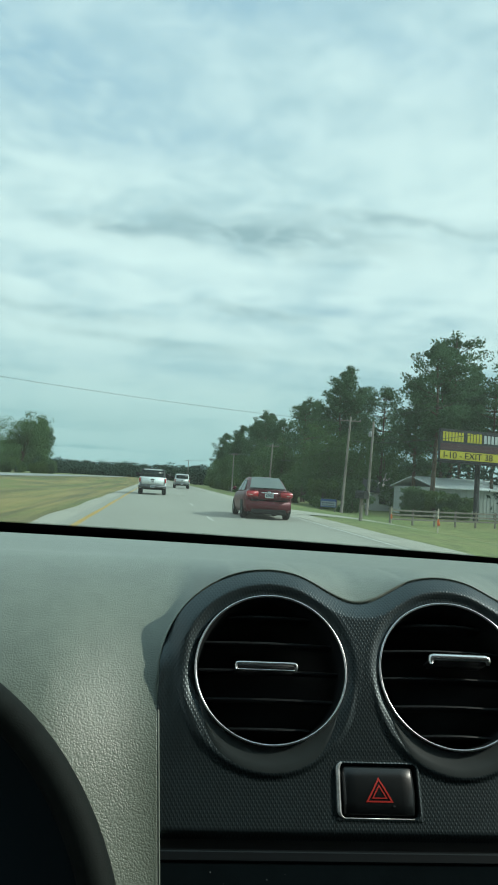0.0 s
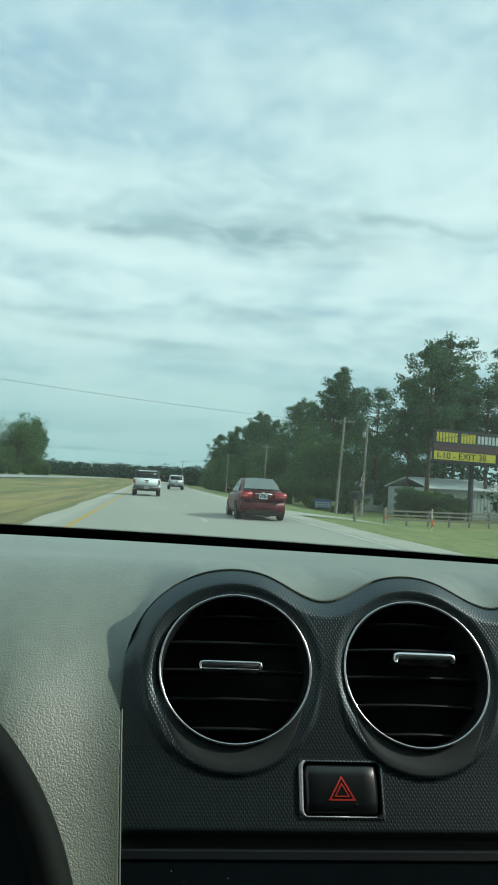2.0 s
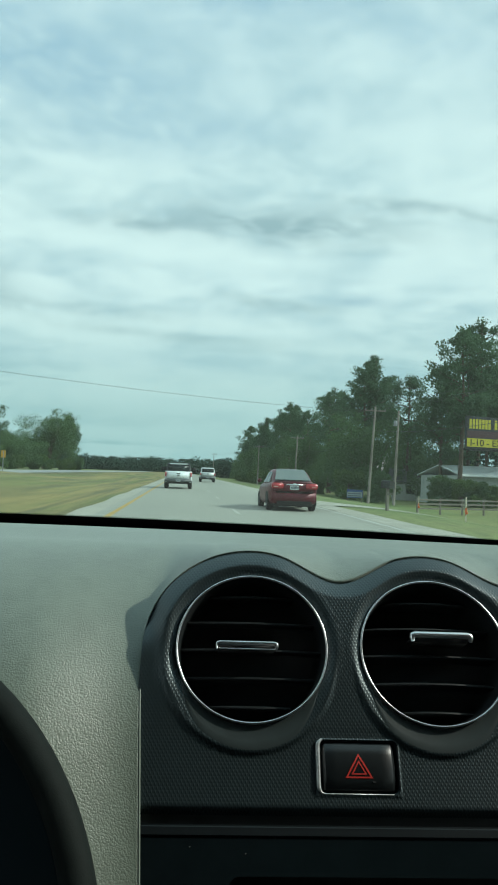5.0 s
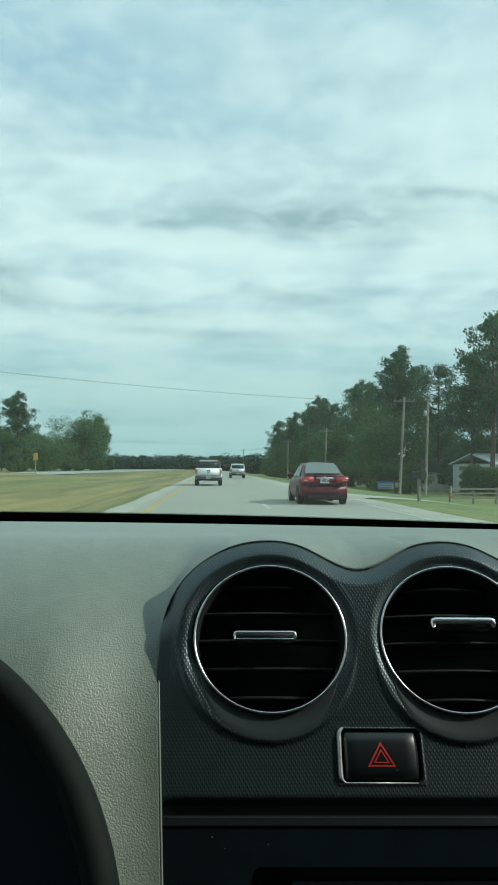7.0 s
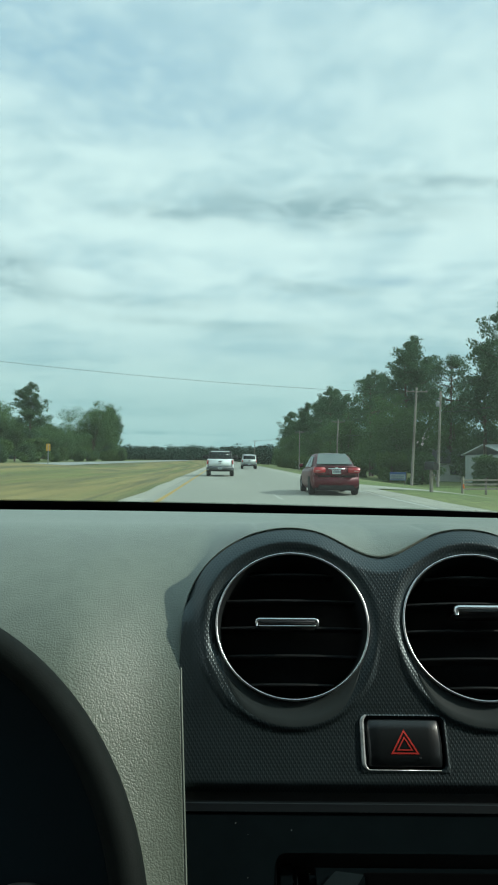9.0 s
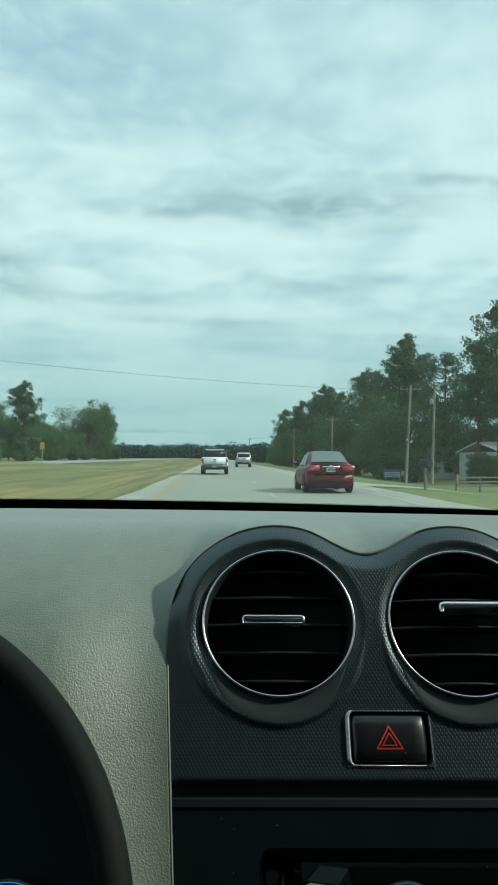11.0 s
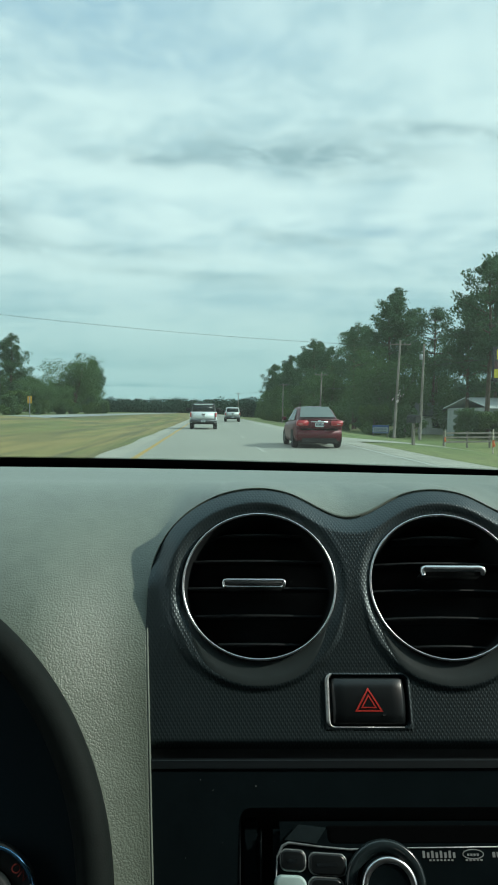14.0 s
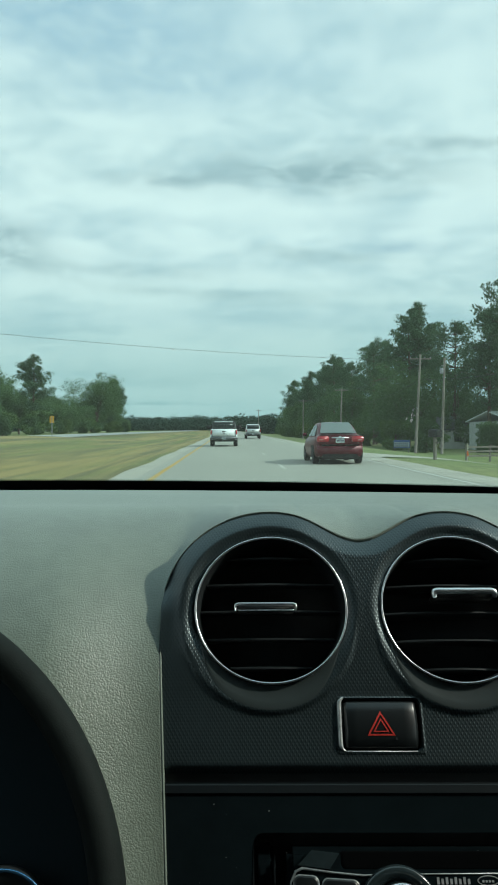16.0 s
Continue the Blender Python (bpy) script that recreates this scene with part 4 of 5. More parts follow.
        q = Vector((0.014 * s * rng.uniform(0.4, 1.0), 0.0, 0.020 * s)) + Vector((rng.gauss(0, 0.0012), 0, rng.gauss(0, 0.0020)))
        bmesh.ops.create_icosphere(bm, subdivisions=1, radius=r, matrix=Matrix.Translation(Vector(p) + q) @ Matrix.Rotation(radians(30), 4, "Y") @ Matrix.Diagonal((0.6, 0.35, 2.0, 1)))
    tagged(part("insect_splat", bm, mat("dried_splat", (0.62, 0.64, 0.58), 0.7)), "pale dried insect splat on the windscreen", "splat")


splat(SPLAT_AT)

# ---- outdoors: ground, road ----
HEADING = radians(2.1)
ROAD = Matrix.Rotation(HEADING, 4, "Z")               # along the road: x to its right, y ahead


def lie(l, d):
    """Height of the ground at l metres right of the lane's middle and d metres along."""
    wob = 0.05 * noise.noise(Vector((l * 0.11, d * 0.06, 4.0)))
    if l > 6.6:
        return -1.5 * smooth01(6.6, 23, l) + wob * smooth01(6.6, 10, l) - 0.05
    if l < -3.2:
        rise = 0.62 * smooth01(3.2, 12.5, -l)
        hump = smooth01(3.6, 9.5, -l) * (1 - smooth01(9.5, 13.5, -l)) * (0.10 + 0.48 * (1 - smooth01(30, 62, d)))
        return rise + hump + wob * smooth01(3.2, 5, -l) * (1 - smooth01(11.5, 13, -l)) - 0.05
    return -0.05


ROUGH_GRASS = mat("verge_grass", (0.130, 0.172, 0.046), 0.9, var=0.35, scale=3.0, color2=(0.190, 0.200, 0.066), big_scale=0.11, bump=0.3, bump_scale=9, stretch=(1, 0.35, 1))
ASPHALT = mat("grey_asphalt", (0.312, 0.308, 0.255), 0.85, var=0.14, scale=14, big=0.10, big_scale=0.25, bump=0.2, bump_scale=60, stretch=(1, 0.18, 1))
SHOULDER = mat("pale_gravel_shoulder", (0.37, 0.355, 0.29), 0.95, var=0.22, scale=9, big=0.12, big_scale=0.6, bump=0.5, bump_scale=50)
YELLOW_PAINT = mat("yellow_road_paint", (0.44, 0.28, 0.06), 0.7, var=0.25, scale=6)
WHITE_PAINT = mat("white_road_paint", (0.43, 0.42, 0.36), 0.7, var=0.22, scale=6)


def mown_grass():
    """Mown median: tan and green swaths that run with the road."""
    m = mat("mown_grass", (0.128, 0.150, 0.038), 0.9, var=0.30, scale=1.4, bump=0.25, bump_scale=8, stretch=(1, 0.3, 1))
    n, l = m.node_tree.nodes, m.node_tree.links
    bs = n["Principled BSDF"]
    base = bs.inputs["Base Color"].links[0].from_socket
    tc, mp, no, mr, mx = n.new("ShaderNodeTexCoord"), n.new("ShaderNodeMapping"), n.new("ShaderNodeTexNoise"), n.new("ShaderNodeMapRange"), n.new("ShaderNodeMix")
    mp.inputs["Scale"].default_value = (0.85, 0.020, 1)
    no.inputs["Scale"].default_value, no.inputs["Detail"].default_value = 1.0, 3.0
    mr.inputs[1].default_value, mr.inputs[2].default_value = 0.36, 0.53
    mx.data_type, mx.blend_type = "RGBA", "MIX"
    mx.inputs[7].default_value = (0.262, 0.206, 0.071, 1)
    l.new(tc.outputs["Object"], mp.inputs[0])
    l.new(mp.outputs[0], no.inputs["Vector"])
    l.new(no.outputs["Fac"], mr.inputs[0])
    l.new(mr.outputs[0], mx.inputs[0])
    l.new(base, mx.inputs[6])
    mp2, no2, mr2, mx2 = n.new("ShaderNodeMapping"), n.new("ShaderNodeTexNoise"), n.new("ShaderNodeMapRange"), n.new("ShaderNodeMix")
    mp2.inputs["Scale"].default_value, mp2.inputs["Location"].default_value = (1.9, 0.055, 1), (3.7, 1.1, 0)
    no2.inputs["Scale"].default_value, no2.inputs["Detail"].default_value, no2.inputs["Roughness"].default_value = 1.0, 5.0, 0.6
    mr2.inputs[1].default_value, mr2.inputs[2].default_value = 0.44, 0.60
    mx2.data_type, mx2.blend_type = "RGBA", "MIX"
    mx2.inputs[7].default_value = (0.125, 0.112, 0.042, 1)
    l.new(tc.outputs["Object"], mp2.inputs[0])
    l.new(mp2.outputs[0], no2.inputs["Vector"])
    l.new(no2.outputs["Fac"], mr2.inputs[0])
    l.new(mr2.outputs[0], mx2.inputs[0])
    l.new(mx.outputs[2], mx2.inputs[6])
    l.new(mx2.outputs[2], bs.inputs["Base Color"])
    return m


MOWN = mown_grass()


def ground():
    ls = [-2500, -900, -300, -120, -60, -40, -30, -26] + [-24 + 0.75 * i for i in range(28)] + [-2.9, 0, 3, 6.5] + [7.3 + 0.9 * i for i in range(22)] + [28, 34, 45, 70, 130, 320, 900, 2500]
    ds = [-2000, -500, -120, -40, -15] + [0 + 3 * i for i in range(60)] + [185, 200, 230, 270, 330, 420, 600, 1000, 2000, 3500]
    vs, fs = grid(lambda l, d: (l, d, lie(l, d)), ls, ds)
    me = bpy.data.meshes.new("ground")
    me.from_pydata([tuple(v) for v in vs], [], fs)
    me.materials.append(ROUGH_GRASS)
    me.materials.append(MOWN)
    w = len(ls) - 1
    for p in me.polygons:
        p.use_smooth = True
        l = (ls[p.index % w] + ls[p.index % w + 1]) / 2
        if -14 < l < -2:
            p.material_index = 1
    ob = new("ground", me)
    ob.matrix_basis = ROAD
    tagged(ob, "mown roadside grass, tan and green", "ground", kind="structure")


ground()


def ribbon(name, l0, l1, d0, d1, z, material, label, step=6.0, wander=0.0, parent=None, kind="structure", category="road"):
    n = max(2, int((d1 - d0) / step))
    ds = [d0 + (d1 - d0) * i / n for i in range(n + 1)]
    edge = lambda l, d, k: l + wander * noise.noise(Vector((d * 0.16, k, 2.2)))
    vs = []
    for d in ds:
        a, b = edge(l0, d, 1.0), edge(l1, d, 7.0)
        vs += [(a, d, z), (b, d, z), (b, d, z - 0.04), (a, d, z - 0.04)]
    fs = []
    for i in range(n):
        q = 4 * i
        fs += [(q, q + 1, q + 5, q + 4), (q + 1, q + 2, q + 6, q + 5), (q + 3, q, q + 4, q + 7)]
    ob = mesh_ob(name, vs, fs, material, parent)
    if not parent:
        ob.matrix_basis = ROAD
        tagged(ob, label, category, kind=kind)
    elif label:
        tagged(ob, label)
    return ob


road = ribbon("road", -2.35, 5.75, -60, 900, 0.0, ASPHALT, "pale grey worn asphalt carriageway", 4, 0.0)
ribbon("shoulder_strip", -3.00, -2.33, -60, 900, -0.006, SHOULDER, "pale gravel edge beside the yellow line", 0.8, 0.14, category="road edge")
ribbon("shoulder_strip", 5.73, 6.75, -60, 900, -0.006, SHOULDER, "pale gravel edge beside the white line", 0.8, 0.18, category="road edge")
ribbon("yellow_line", -1.98, -1.84, -60, 900, 0.006, YELLOW_PAINT, "solid yellow edge line", 3, 0.02, road)
ribbon("white_line", 5.46, 5.58, -60, 900, 0.006, WHITE_PAINT, "solid white edge line", 3, 0.02, road)
for k in range(30):
    ribbon("lane_dash", 1.76, 1.88, -10 + 12.2 * k + 8.0, -10 + 12.2 * k + 11.0, 0.006, WHITE_PAINT, "", 1.5, 0.01, road)


def far_road():
    ds = [-60 + 8 * i for i in range(110)]
    vs = []
    for d in ds:
        for l in (-22.5, -21.5, -14.6, -13.6):
            vs.append((l, d, lie(l, d) + 0.06))
    fs = [(4 * i + k, 4 * i + k + 1, 4 * i + k + 5, 4 * i + k + 4) for i in range(len(ds) - 1) for k in range(3)]
    ob = mesh_ob("opposite_road", vs, fs, mat("pale_concrete", (0.33, 0.335, 0.31), 0.9, var=0.12, scale=3, big=0.1, big_scale=0.2))
    ob.matrix_basis = ROAD
    tagged(ob, "pale opposite carriageway beyond the median", "road", kind="structure")


far_road()


def driveway():
    ls = [5.7 + 1.2 * i for i in range(16)]
    vs = []
    for l in ls:
        flare = 2.2 * (1 - smooth01(5.7, 9, l))
        off = 0.055 - 0.040 * smooth01(6.7, 8.2, l)
        vs += [(l, 33 - flare, lie(max(l, 6.7), 33) + off), (l, 36.2 + flare, lie(max(l, 6.7), 36) + off)]
    fs = [(2 * i, 2 * i + 2, 2 * i + 3, 2 * i + 1) for i in range(len(ls) - 1)]
    ob = mesh_ob("driveway", vs, fs, SHOULDER)
    ob.matrix_basis = ROAD
    tagged(ob, "pale sandy driveway across the verge", "driveway", kind="structure")


driveway()


# ---- trees ----
BARK = mat("pine_bark", (0.105, 0.075, 0.055), 0.9, var=0.35, scale=6, bump=0.6, bump_scale=25, stretch=(1, 1, 0.3))
NEEDLES = mat("pine_needles", (0.094, 0.154, 0.084), 0.9, island=0.24, translucent=0.40, spec=0.2)
LEAVES = mat("broad_leaves", (0.104, 0.168, 0.072), 0.9, island=0.24, translucent=0.40, spec=0.2)
SPRING_LEAVES = mat("light_leaves", (0.10, 0.165, 0.045), 0.75, island=0.28, translucent=0.3)
# Darker, bluer leaf green for the distant woods and the depth of the wood.
DARK_LEAVES = mat("dark_woods_leaves", (0.046, 0.078, 0.058), 0.9, island=0.2, spec=0.05)


def leaf_mesh(centres, sizes, per, spread, leaf, rng, flat=0.8):
    """Many small leaf blades scattered about clump centres."""
    c = np.repeat(np.asarray(centres, float), per, 0)
    s = np.repeat(np.asarray(sizes, float), per)[:, None]
    n = len(c)
    off = rng.normal(0, 1, (n, 3))
    off *= (np.minimum(np.linalg.norm(off, axis=1), 1.9) / np.linalg.norm(off, axis=1))[:, None]
    p = c + off * s * spread * np.array([1, 1, flat])
    a = rng.normal(0, 1, (n, 3))
    a /= np.linalg.norm(a, axis=1)[:, None]
    b = np.cross(a, rng.normal(0, 1, (n, 3)))
    b /= np.linalg.norm(b, axis=1)[:, None]
    sz = (leaf * rng.uniform(0.6, 1.5, n))[:, None]
    v = np.stack([p - a * sz, p + b * sz * 0.5, p + a * sz, p - b * sz * 0.5], 1).reshape(-1, 3)
    f = np.arange(4 * n).reshape(-1, 4)
    return v.tolist(), f.tolist()


def limbs(segs):
    vs, fs = [], []
    for path, rad in segs:
        v, f = tube(path, rad, 6)
        k = len(vs)
        vs += v
        fs += [tuple(i + k for i in q) for q in f]
    return vs, fs


def pine(height, seed, bare=0.45, dense=1.0):
    """A tall southern pine: straight trunk, whorled limbs, tufted uneven crown."""
    rng = np.random.default_rng(seed)
    thing = empty("pine_tree", label="tall dark green pine with a bare lower trunk", category="pine tree", group="roadside pines")
    lean = rng.normal(0, 0.012, 2)
    top = lambda z: (lean[0] * z + 0.12 * math.sin(z * 0.3 + seed), lean[1] * z, z)
    segs = [([top(height * k / 10) for k in range(11)], [0.016 * height * (1 - 0.9 * k / 10) + 0.02 for k in range(11)])]
    centres, sizes = [], []
    z = height * bare
    while z < height * 0.975:
        f = (z / height - bare) / (1 - bare)
        reach = height * (0.17 * math.sin(math.pi * min(f * 0.80 + 0.20, 1.0)) + 0.04) * rng.uniform(0.6, 1.3)
        for k in range(rng.integers(3, 6)):
            if rng.random() < 0.15:
                continue
            a, r = rng.uniform(0, math.tau), reach * rng.uniform(0.45, 1.15)
            base = Vector(top(z))
            tip = base + Vector((math.cos(a) * r, math.sin(a) * r, r * rng.uniform(0.0, 0.62)))
            segs.append(([base, base.lerp(tip, 0.5) + Vector((0, 0, -0.05 * r)), tip], [0.05 + 0.004 * height * (1 - f), 0.04, 0.015]))
            for q in np.linspace(0.50, 1.0, 3 if r < 2 else 4):
                centres.append(tuple(base.lerp(tip, q) + Vector((rng.normal(0, 0.35), rng.normal(0, 0.35), rng.normal(0.1, 0.38)))))
                sizes.append(rng.uniform(0.6, 1.1) * (0.42 + 0.022 * height) * (1.0 if f < 0.8 else 0.8))
        z += height * rng.uniform(0.034, 0.062) / dense
    centres.append(top(height))
    sizes.append(0.7)
    v, f = limbs(segs)
    mesh_ob("trunk", v, f, BARK, thing, "brown trunk and limbs", smooth=True)
    v, f = leaf_mesh(centres, sizes, 72, 0.64, 0.145, rng, 0.72)
    mesh_ob("crown", v, f, NEEDLES, thing, "tufted dark needles")
    return thing


def broadleaf(height, seed, material=None, wide=0.42, low=0.12, name="broadleaf_tree", label="dense dark green broadleaf tree", group="roadside broadleaf trees", leaf=0.15):
    rng = np.random.default_rng(seed)
    thing = empty(name, label=label, category="tree" if "tree" in name else "shrub", group=group)
    segs, centres, sizes = [], [], []
    segs.append(([(0, 0, 0), (0.1, 0, height * 0.25), (0.15, 0.1, height * 0.55)], [0.02 * height + 0.03, 0.015 * height + 0.02, 0.04]))
    lobes = [(rng.normal(0, wide * height * 0.38), rng.normal(0, wide * height * 0.38), height * rng.uniform(0.42, 0.80), height * rng.uniform(0.17, 0.27)) for _ in range(9)]
    lobes += [(rng.normal(0, wide * height * 0.3), rng.normal(0, wide * height * 0.3), height * 0.82, height * 0.16)]
    lobes += [(rng.normal(0, wide * height * 0.5), rng.normal(0, wide * height * 0.5), height * rng.uniform(low + 0.1, 0.4), height * 0.2) for _ in range(4)]
    for lx, ly, lz, lr in lobes:
        segs.append(([(0.1, 0, height * 0.2), (lx * 0.5, ly * 0.5, lz * 0.62), (lx, ly, lz)], [0.012 * height + 0.02, 0.008 * height + 0.01, 0.015]))
        for _ in range(17):
            d = rng.normal(0, 1, 3)
            d /= np.linalg.norm(d)
            p = np.array([lx, ly, lz]) + d * lr * rng.uniform(0.65, 1.1) * np.array([1, 1, 0.85])
            if p[2] > height * low * 0.6:
                centres.append(tuple(p))
                sizes.append(lr * rng.uniform(0.28, 0.5))
    v, f = limbs(segs)
    mesh_ob("trunk", v, f, BARK, thing, "grey-brown trunk and limbs", smooth=True)
    v, f = leaf_mesh(centres, sizes, 74, 0.60, leaf * 1.02, rng, 0.85)
    mesh_ob("crown", v, f, material or LEAVES, thing, "leafy crown with gaps")
    return thing


def at_road(l, d, turn=0.0, s=1.0, sink=0.0):
    return ROAD @ Matrix.Translation((l, d, lie(l, d) - sink)) @ Matrix.Rotation(turn, 4, "Z") @ Matrix.Scale(s, 4)


def plant(kind, l, d, rng, s=1.0):
    """Sets one tree: the first takes the built model, later ones are copies."""
    m = at_road(l, d, rng.uniform(0, 6.28), s, 0.05)
    if l > 0 and d < 78 and 0.30 < l / d < 0.66:
        return None                                    # the clearing before the billboard
    ob, used = kind
    if not used:
        kind[1] = True
        ob.matrix_basis = m
        return ob
    return copy_thing(ob, m)


PINES = [[pine(20, 11, 0.40, 1.0), False], [pine(17, 23, 0.34, 1.1), False], [pine(22, 37, 0.50, 1.0), False], [pine(14, 41, 0.22, 1.2), False]]
BROADS = [[broadleaf(12, 3), False], [broadleaf(10, 8, wide=0.5), False], [broadleaf(14, 15, wide=0.36), False]]
SHRUBS = [[broadleaf(3.6, 51, SPRING_LEAVES, 0.55, 0.02, "shrub", "light green leafy roadside shrub", "roadside shrubs", 0.11), False],
          [broadleaf(4.6, 57, LEAVES, 0.5, 0.02, "shrub", "dark green leafy undergrowth shrub", "undergrowth shrubs", 0.12), False]]
CONE = [[pine(9, 71, 0.08, 1.5), False]]

rng = random.Random(12)
# right-hand wood: a broadleaf edge, tall pines behind and among it
for k in range(17):
    d = 66 + 15.5 * k + rng.uniform(-5, 5)
    plant(BROADS[k % 3], 24.5 + rng.uniform(-1.5, 2.0), d, rng, rng.uniform(0.70, 1.05))
for k in range(30):
    d = 56 + 8.3 * k + rng.uniform(-4, 4)
    plant(PINES[k % 3], 28.5 + rng.uniform(-3.5, 4), d, rng, rng.uniform(0.80, 1.30))
for k in range(15):
    d = 46 + 17 * k + rng.uniform(-5, 5)
    plant(BROADS[(k + 1) % 3], 35 + rng.uniform(-3, 5), d, rng, rng.uniform(0.9, 1.15))
for k in range(18):
    d = 66 + 13 * k + rng.uniform(-4, 4)
    plant(SHRUBS[k % 2], 21.8 + rng.uniform(-1.0, 1.5), d, rng, rng.uniform(0.7, 1.1))
for l, d, k, s in ((38, 90, 0, 1.15), (43, 98, 2, 1.1), (47, 104, 1, 1.3), (36, 88, 1, 1.05), (41, 84, 2, 0.95), (50, 96, 0, 1.2), (46, 86, 1, 1.2), (34, 55, 2, 0.85), (37, 60, 0, 0.9)):
    plant(PINES[k], l, d, rng, s)
for l, d, k, s in ((29.5, 80.0, 1, 0.95), (31.6, 79.0, 0, 0.85), (33.6, 79.5, 1, 0.80), (35.2, 79.0, 0, 0.7)):
    plant(SHRUBS[k], l, d, rng, s)
# left-hand trees beyond the opposite road
for l, d, kind, s in ((-30, 112, PINES[1], 0.72), (-30, 128, BROADS[1], 0.75), (-31, 140, BROADS[0], 0.70), (-30, 150, BROADS[1], 0.85), (-30, 165, BROADS[2], 1.12), (-29, 183, CONE[0], 1.40),
                      (-36, 120, BROADS[0], 0.95), (-47, 150, PINES[3], 0.80), (-37, 156, BROADS[2], 0.75), (-36, 98, BROADS[2], 0.85), (-33, 88, BROADS[1], 0.95), (-40, 172, BROADS[0], 1.0), (-35, 78, BROADS[0], 0.9), (-35, 104, BROADS[0], 0.6),
                      (-42, 132, BROADS[2], 0.9), (-41, 108, BROADS[1], 1.1), (-33, 174, BROADS[0], 0.9), (-38, 142, BROADS[1], 1.05), (-34, 118, BROADS[2], 0.62)):
    plant(kind, l, d, rng, s)
for k in range(14):
    plant(SHRUBS[k % 2], -27.5 + rng.uniform(-1.5, 1.0), 76 + 8.5 * k + rng.uniform(-3, 3), rng, rng.uniform(0.5, 0.95))


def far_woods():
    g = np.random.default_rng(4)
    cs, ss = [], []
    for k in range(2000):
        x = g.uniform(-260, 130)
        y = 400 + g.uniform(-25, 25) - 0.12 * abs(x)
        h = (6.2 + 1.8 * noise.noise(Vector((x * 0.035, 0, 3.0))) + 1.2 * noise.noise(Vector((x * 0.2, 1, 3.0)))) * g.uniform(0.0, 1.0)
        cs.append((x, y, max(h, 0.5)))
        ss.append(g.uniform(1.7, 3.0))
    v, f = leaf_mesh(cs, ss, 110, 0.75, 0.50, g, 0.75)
    ob = mesh_ob("far_woods", v, f, DARK_LEAVES)
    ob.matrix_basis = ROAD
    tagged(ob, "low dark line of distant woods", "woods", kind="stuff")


far_woods()


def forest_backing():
    """Leaf clumps deep in the right-hand wood, its shade put into their dark green."""
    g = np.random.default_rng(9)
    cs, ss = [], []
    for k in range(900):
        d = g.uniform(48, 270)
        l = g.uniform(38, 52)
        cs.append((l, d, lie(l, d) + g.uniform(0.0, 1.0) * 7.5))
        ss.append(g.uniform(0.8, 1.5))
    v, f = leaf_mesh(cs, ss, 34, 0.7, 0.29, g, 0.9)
    ob = mesh_ob("forest_interior", v, f, DARK_LEAVES)
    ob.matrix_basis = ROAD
    tagged(ob, "dense leaf clumps deep in the wood, coloured dark for its shade", "woods", kind="stuff")


forest_backing()


# ---- vehicles ----
TYRE = mat("tyre_rubber", (0.014, 0.014, 0.014), 0.85, var=0.2, scale=30)
RIM_METAL = mat("wheel_alloy", (0.42, 0.43, 0.44), 0.35, 0.9)
LAMP_RED = mat("tail_lamp_red", (0.44, 0.022, 0.030), 0.3, coat=0.3)
LAMP_CLEAR = mat("tail_lamp_clear", (0.62, 0.40, 0.36), 0.2, coat=0.6)
UNDER = mat("underbody_black", (0.010, 0.010, 0.010), 0.8, var=0.2, scale=10)
BUMPER_GREY = mat("bumper_grey", (0.10, 0.105, 0.11), 0.45, 0.3, var=0.15, scale=10)
PLATE_WHITE = mat("plate_white", (0.52, 0.56, 0.55), 0.5)
BAR_DARK = mat("plate_bars", (0.05, 0.06, 0.10), 0.6)


def loft(stations, sections):
    """A body skinned over mirrored half sections, one ring of points a station."""
    vs, fs = [], []
    n = 2 * len(sections[0]) - 2
    for y, half in zip(stations, sections):
        ring = list(half) + [(-x, z) for x, z in reversed(half[1:-1])]
        vs += [(x, y, z) for x, z in ring]
    for i in range(len(stations) - 1):
        fs += [(i * n + k, i * n + (k + 1) % n, (i + 1) * n + (k + 1) % n, (i + 1) * n + k) for k in range(n)]
    fs += [tuple(range(n)), tuple(range((len(stations) - 1) * n, len(stations) * n))]
    return vs, fs


def wheel(parent, x, y, r, w):
    side = 1 if x > 0 else -1
    m = Matrix.Translation((x, y, r)) @ Matrix.Rotation(radians(90), 4, "Y")
    hub = empty("wheel", m)
    hub.parent = parent
    v, f = lathe([(r * 0.62, -w / 2), (r * 0.93, -w / 2), (r, -w * 0.36), (r, w * 0.36), (r * 0.93, w / 2), (r * 0.62, w / 2)], 36, True)
    mesh_ob("tyre", v, f, TYRE, hub, smooth=True)
    v, f = lathe([(r * 0.63, side * w * 0.40), (r * 0.55, side * w * 0.30), (r * 0.2, side * w * 0.36), (0.001, side * w * 0.38)], 24)
    mesh_ob("rim", v, f, RIM_METAL, hub)


def number_plate(parent, y, z, w=0.31, h=0.155):
    plate = part("number_plate", boxed(-w / 2, w / 2, y - 0.012, y, z - h / 2, z + h / 2, 0.006), PLATE_WHITE, parent, "pale number plate")
    for k in range(6):
        x = -w * 0.36 + k * w * 0.145
        part("plate_bar", boxed(x, x + w * 0.09, y - 0.016, y - 0.011, z - h * 0.22, z + h * 0.2), BAR_DARK, plate)
    part("plate_bar", boxed(-w * 0.25, w * 0.25, y - 0.016, y - 0.011, z + h * 0.3, z + h * 0.4), BAR_DARK, plate)


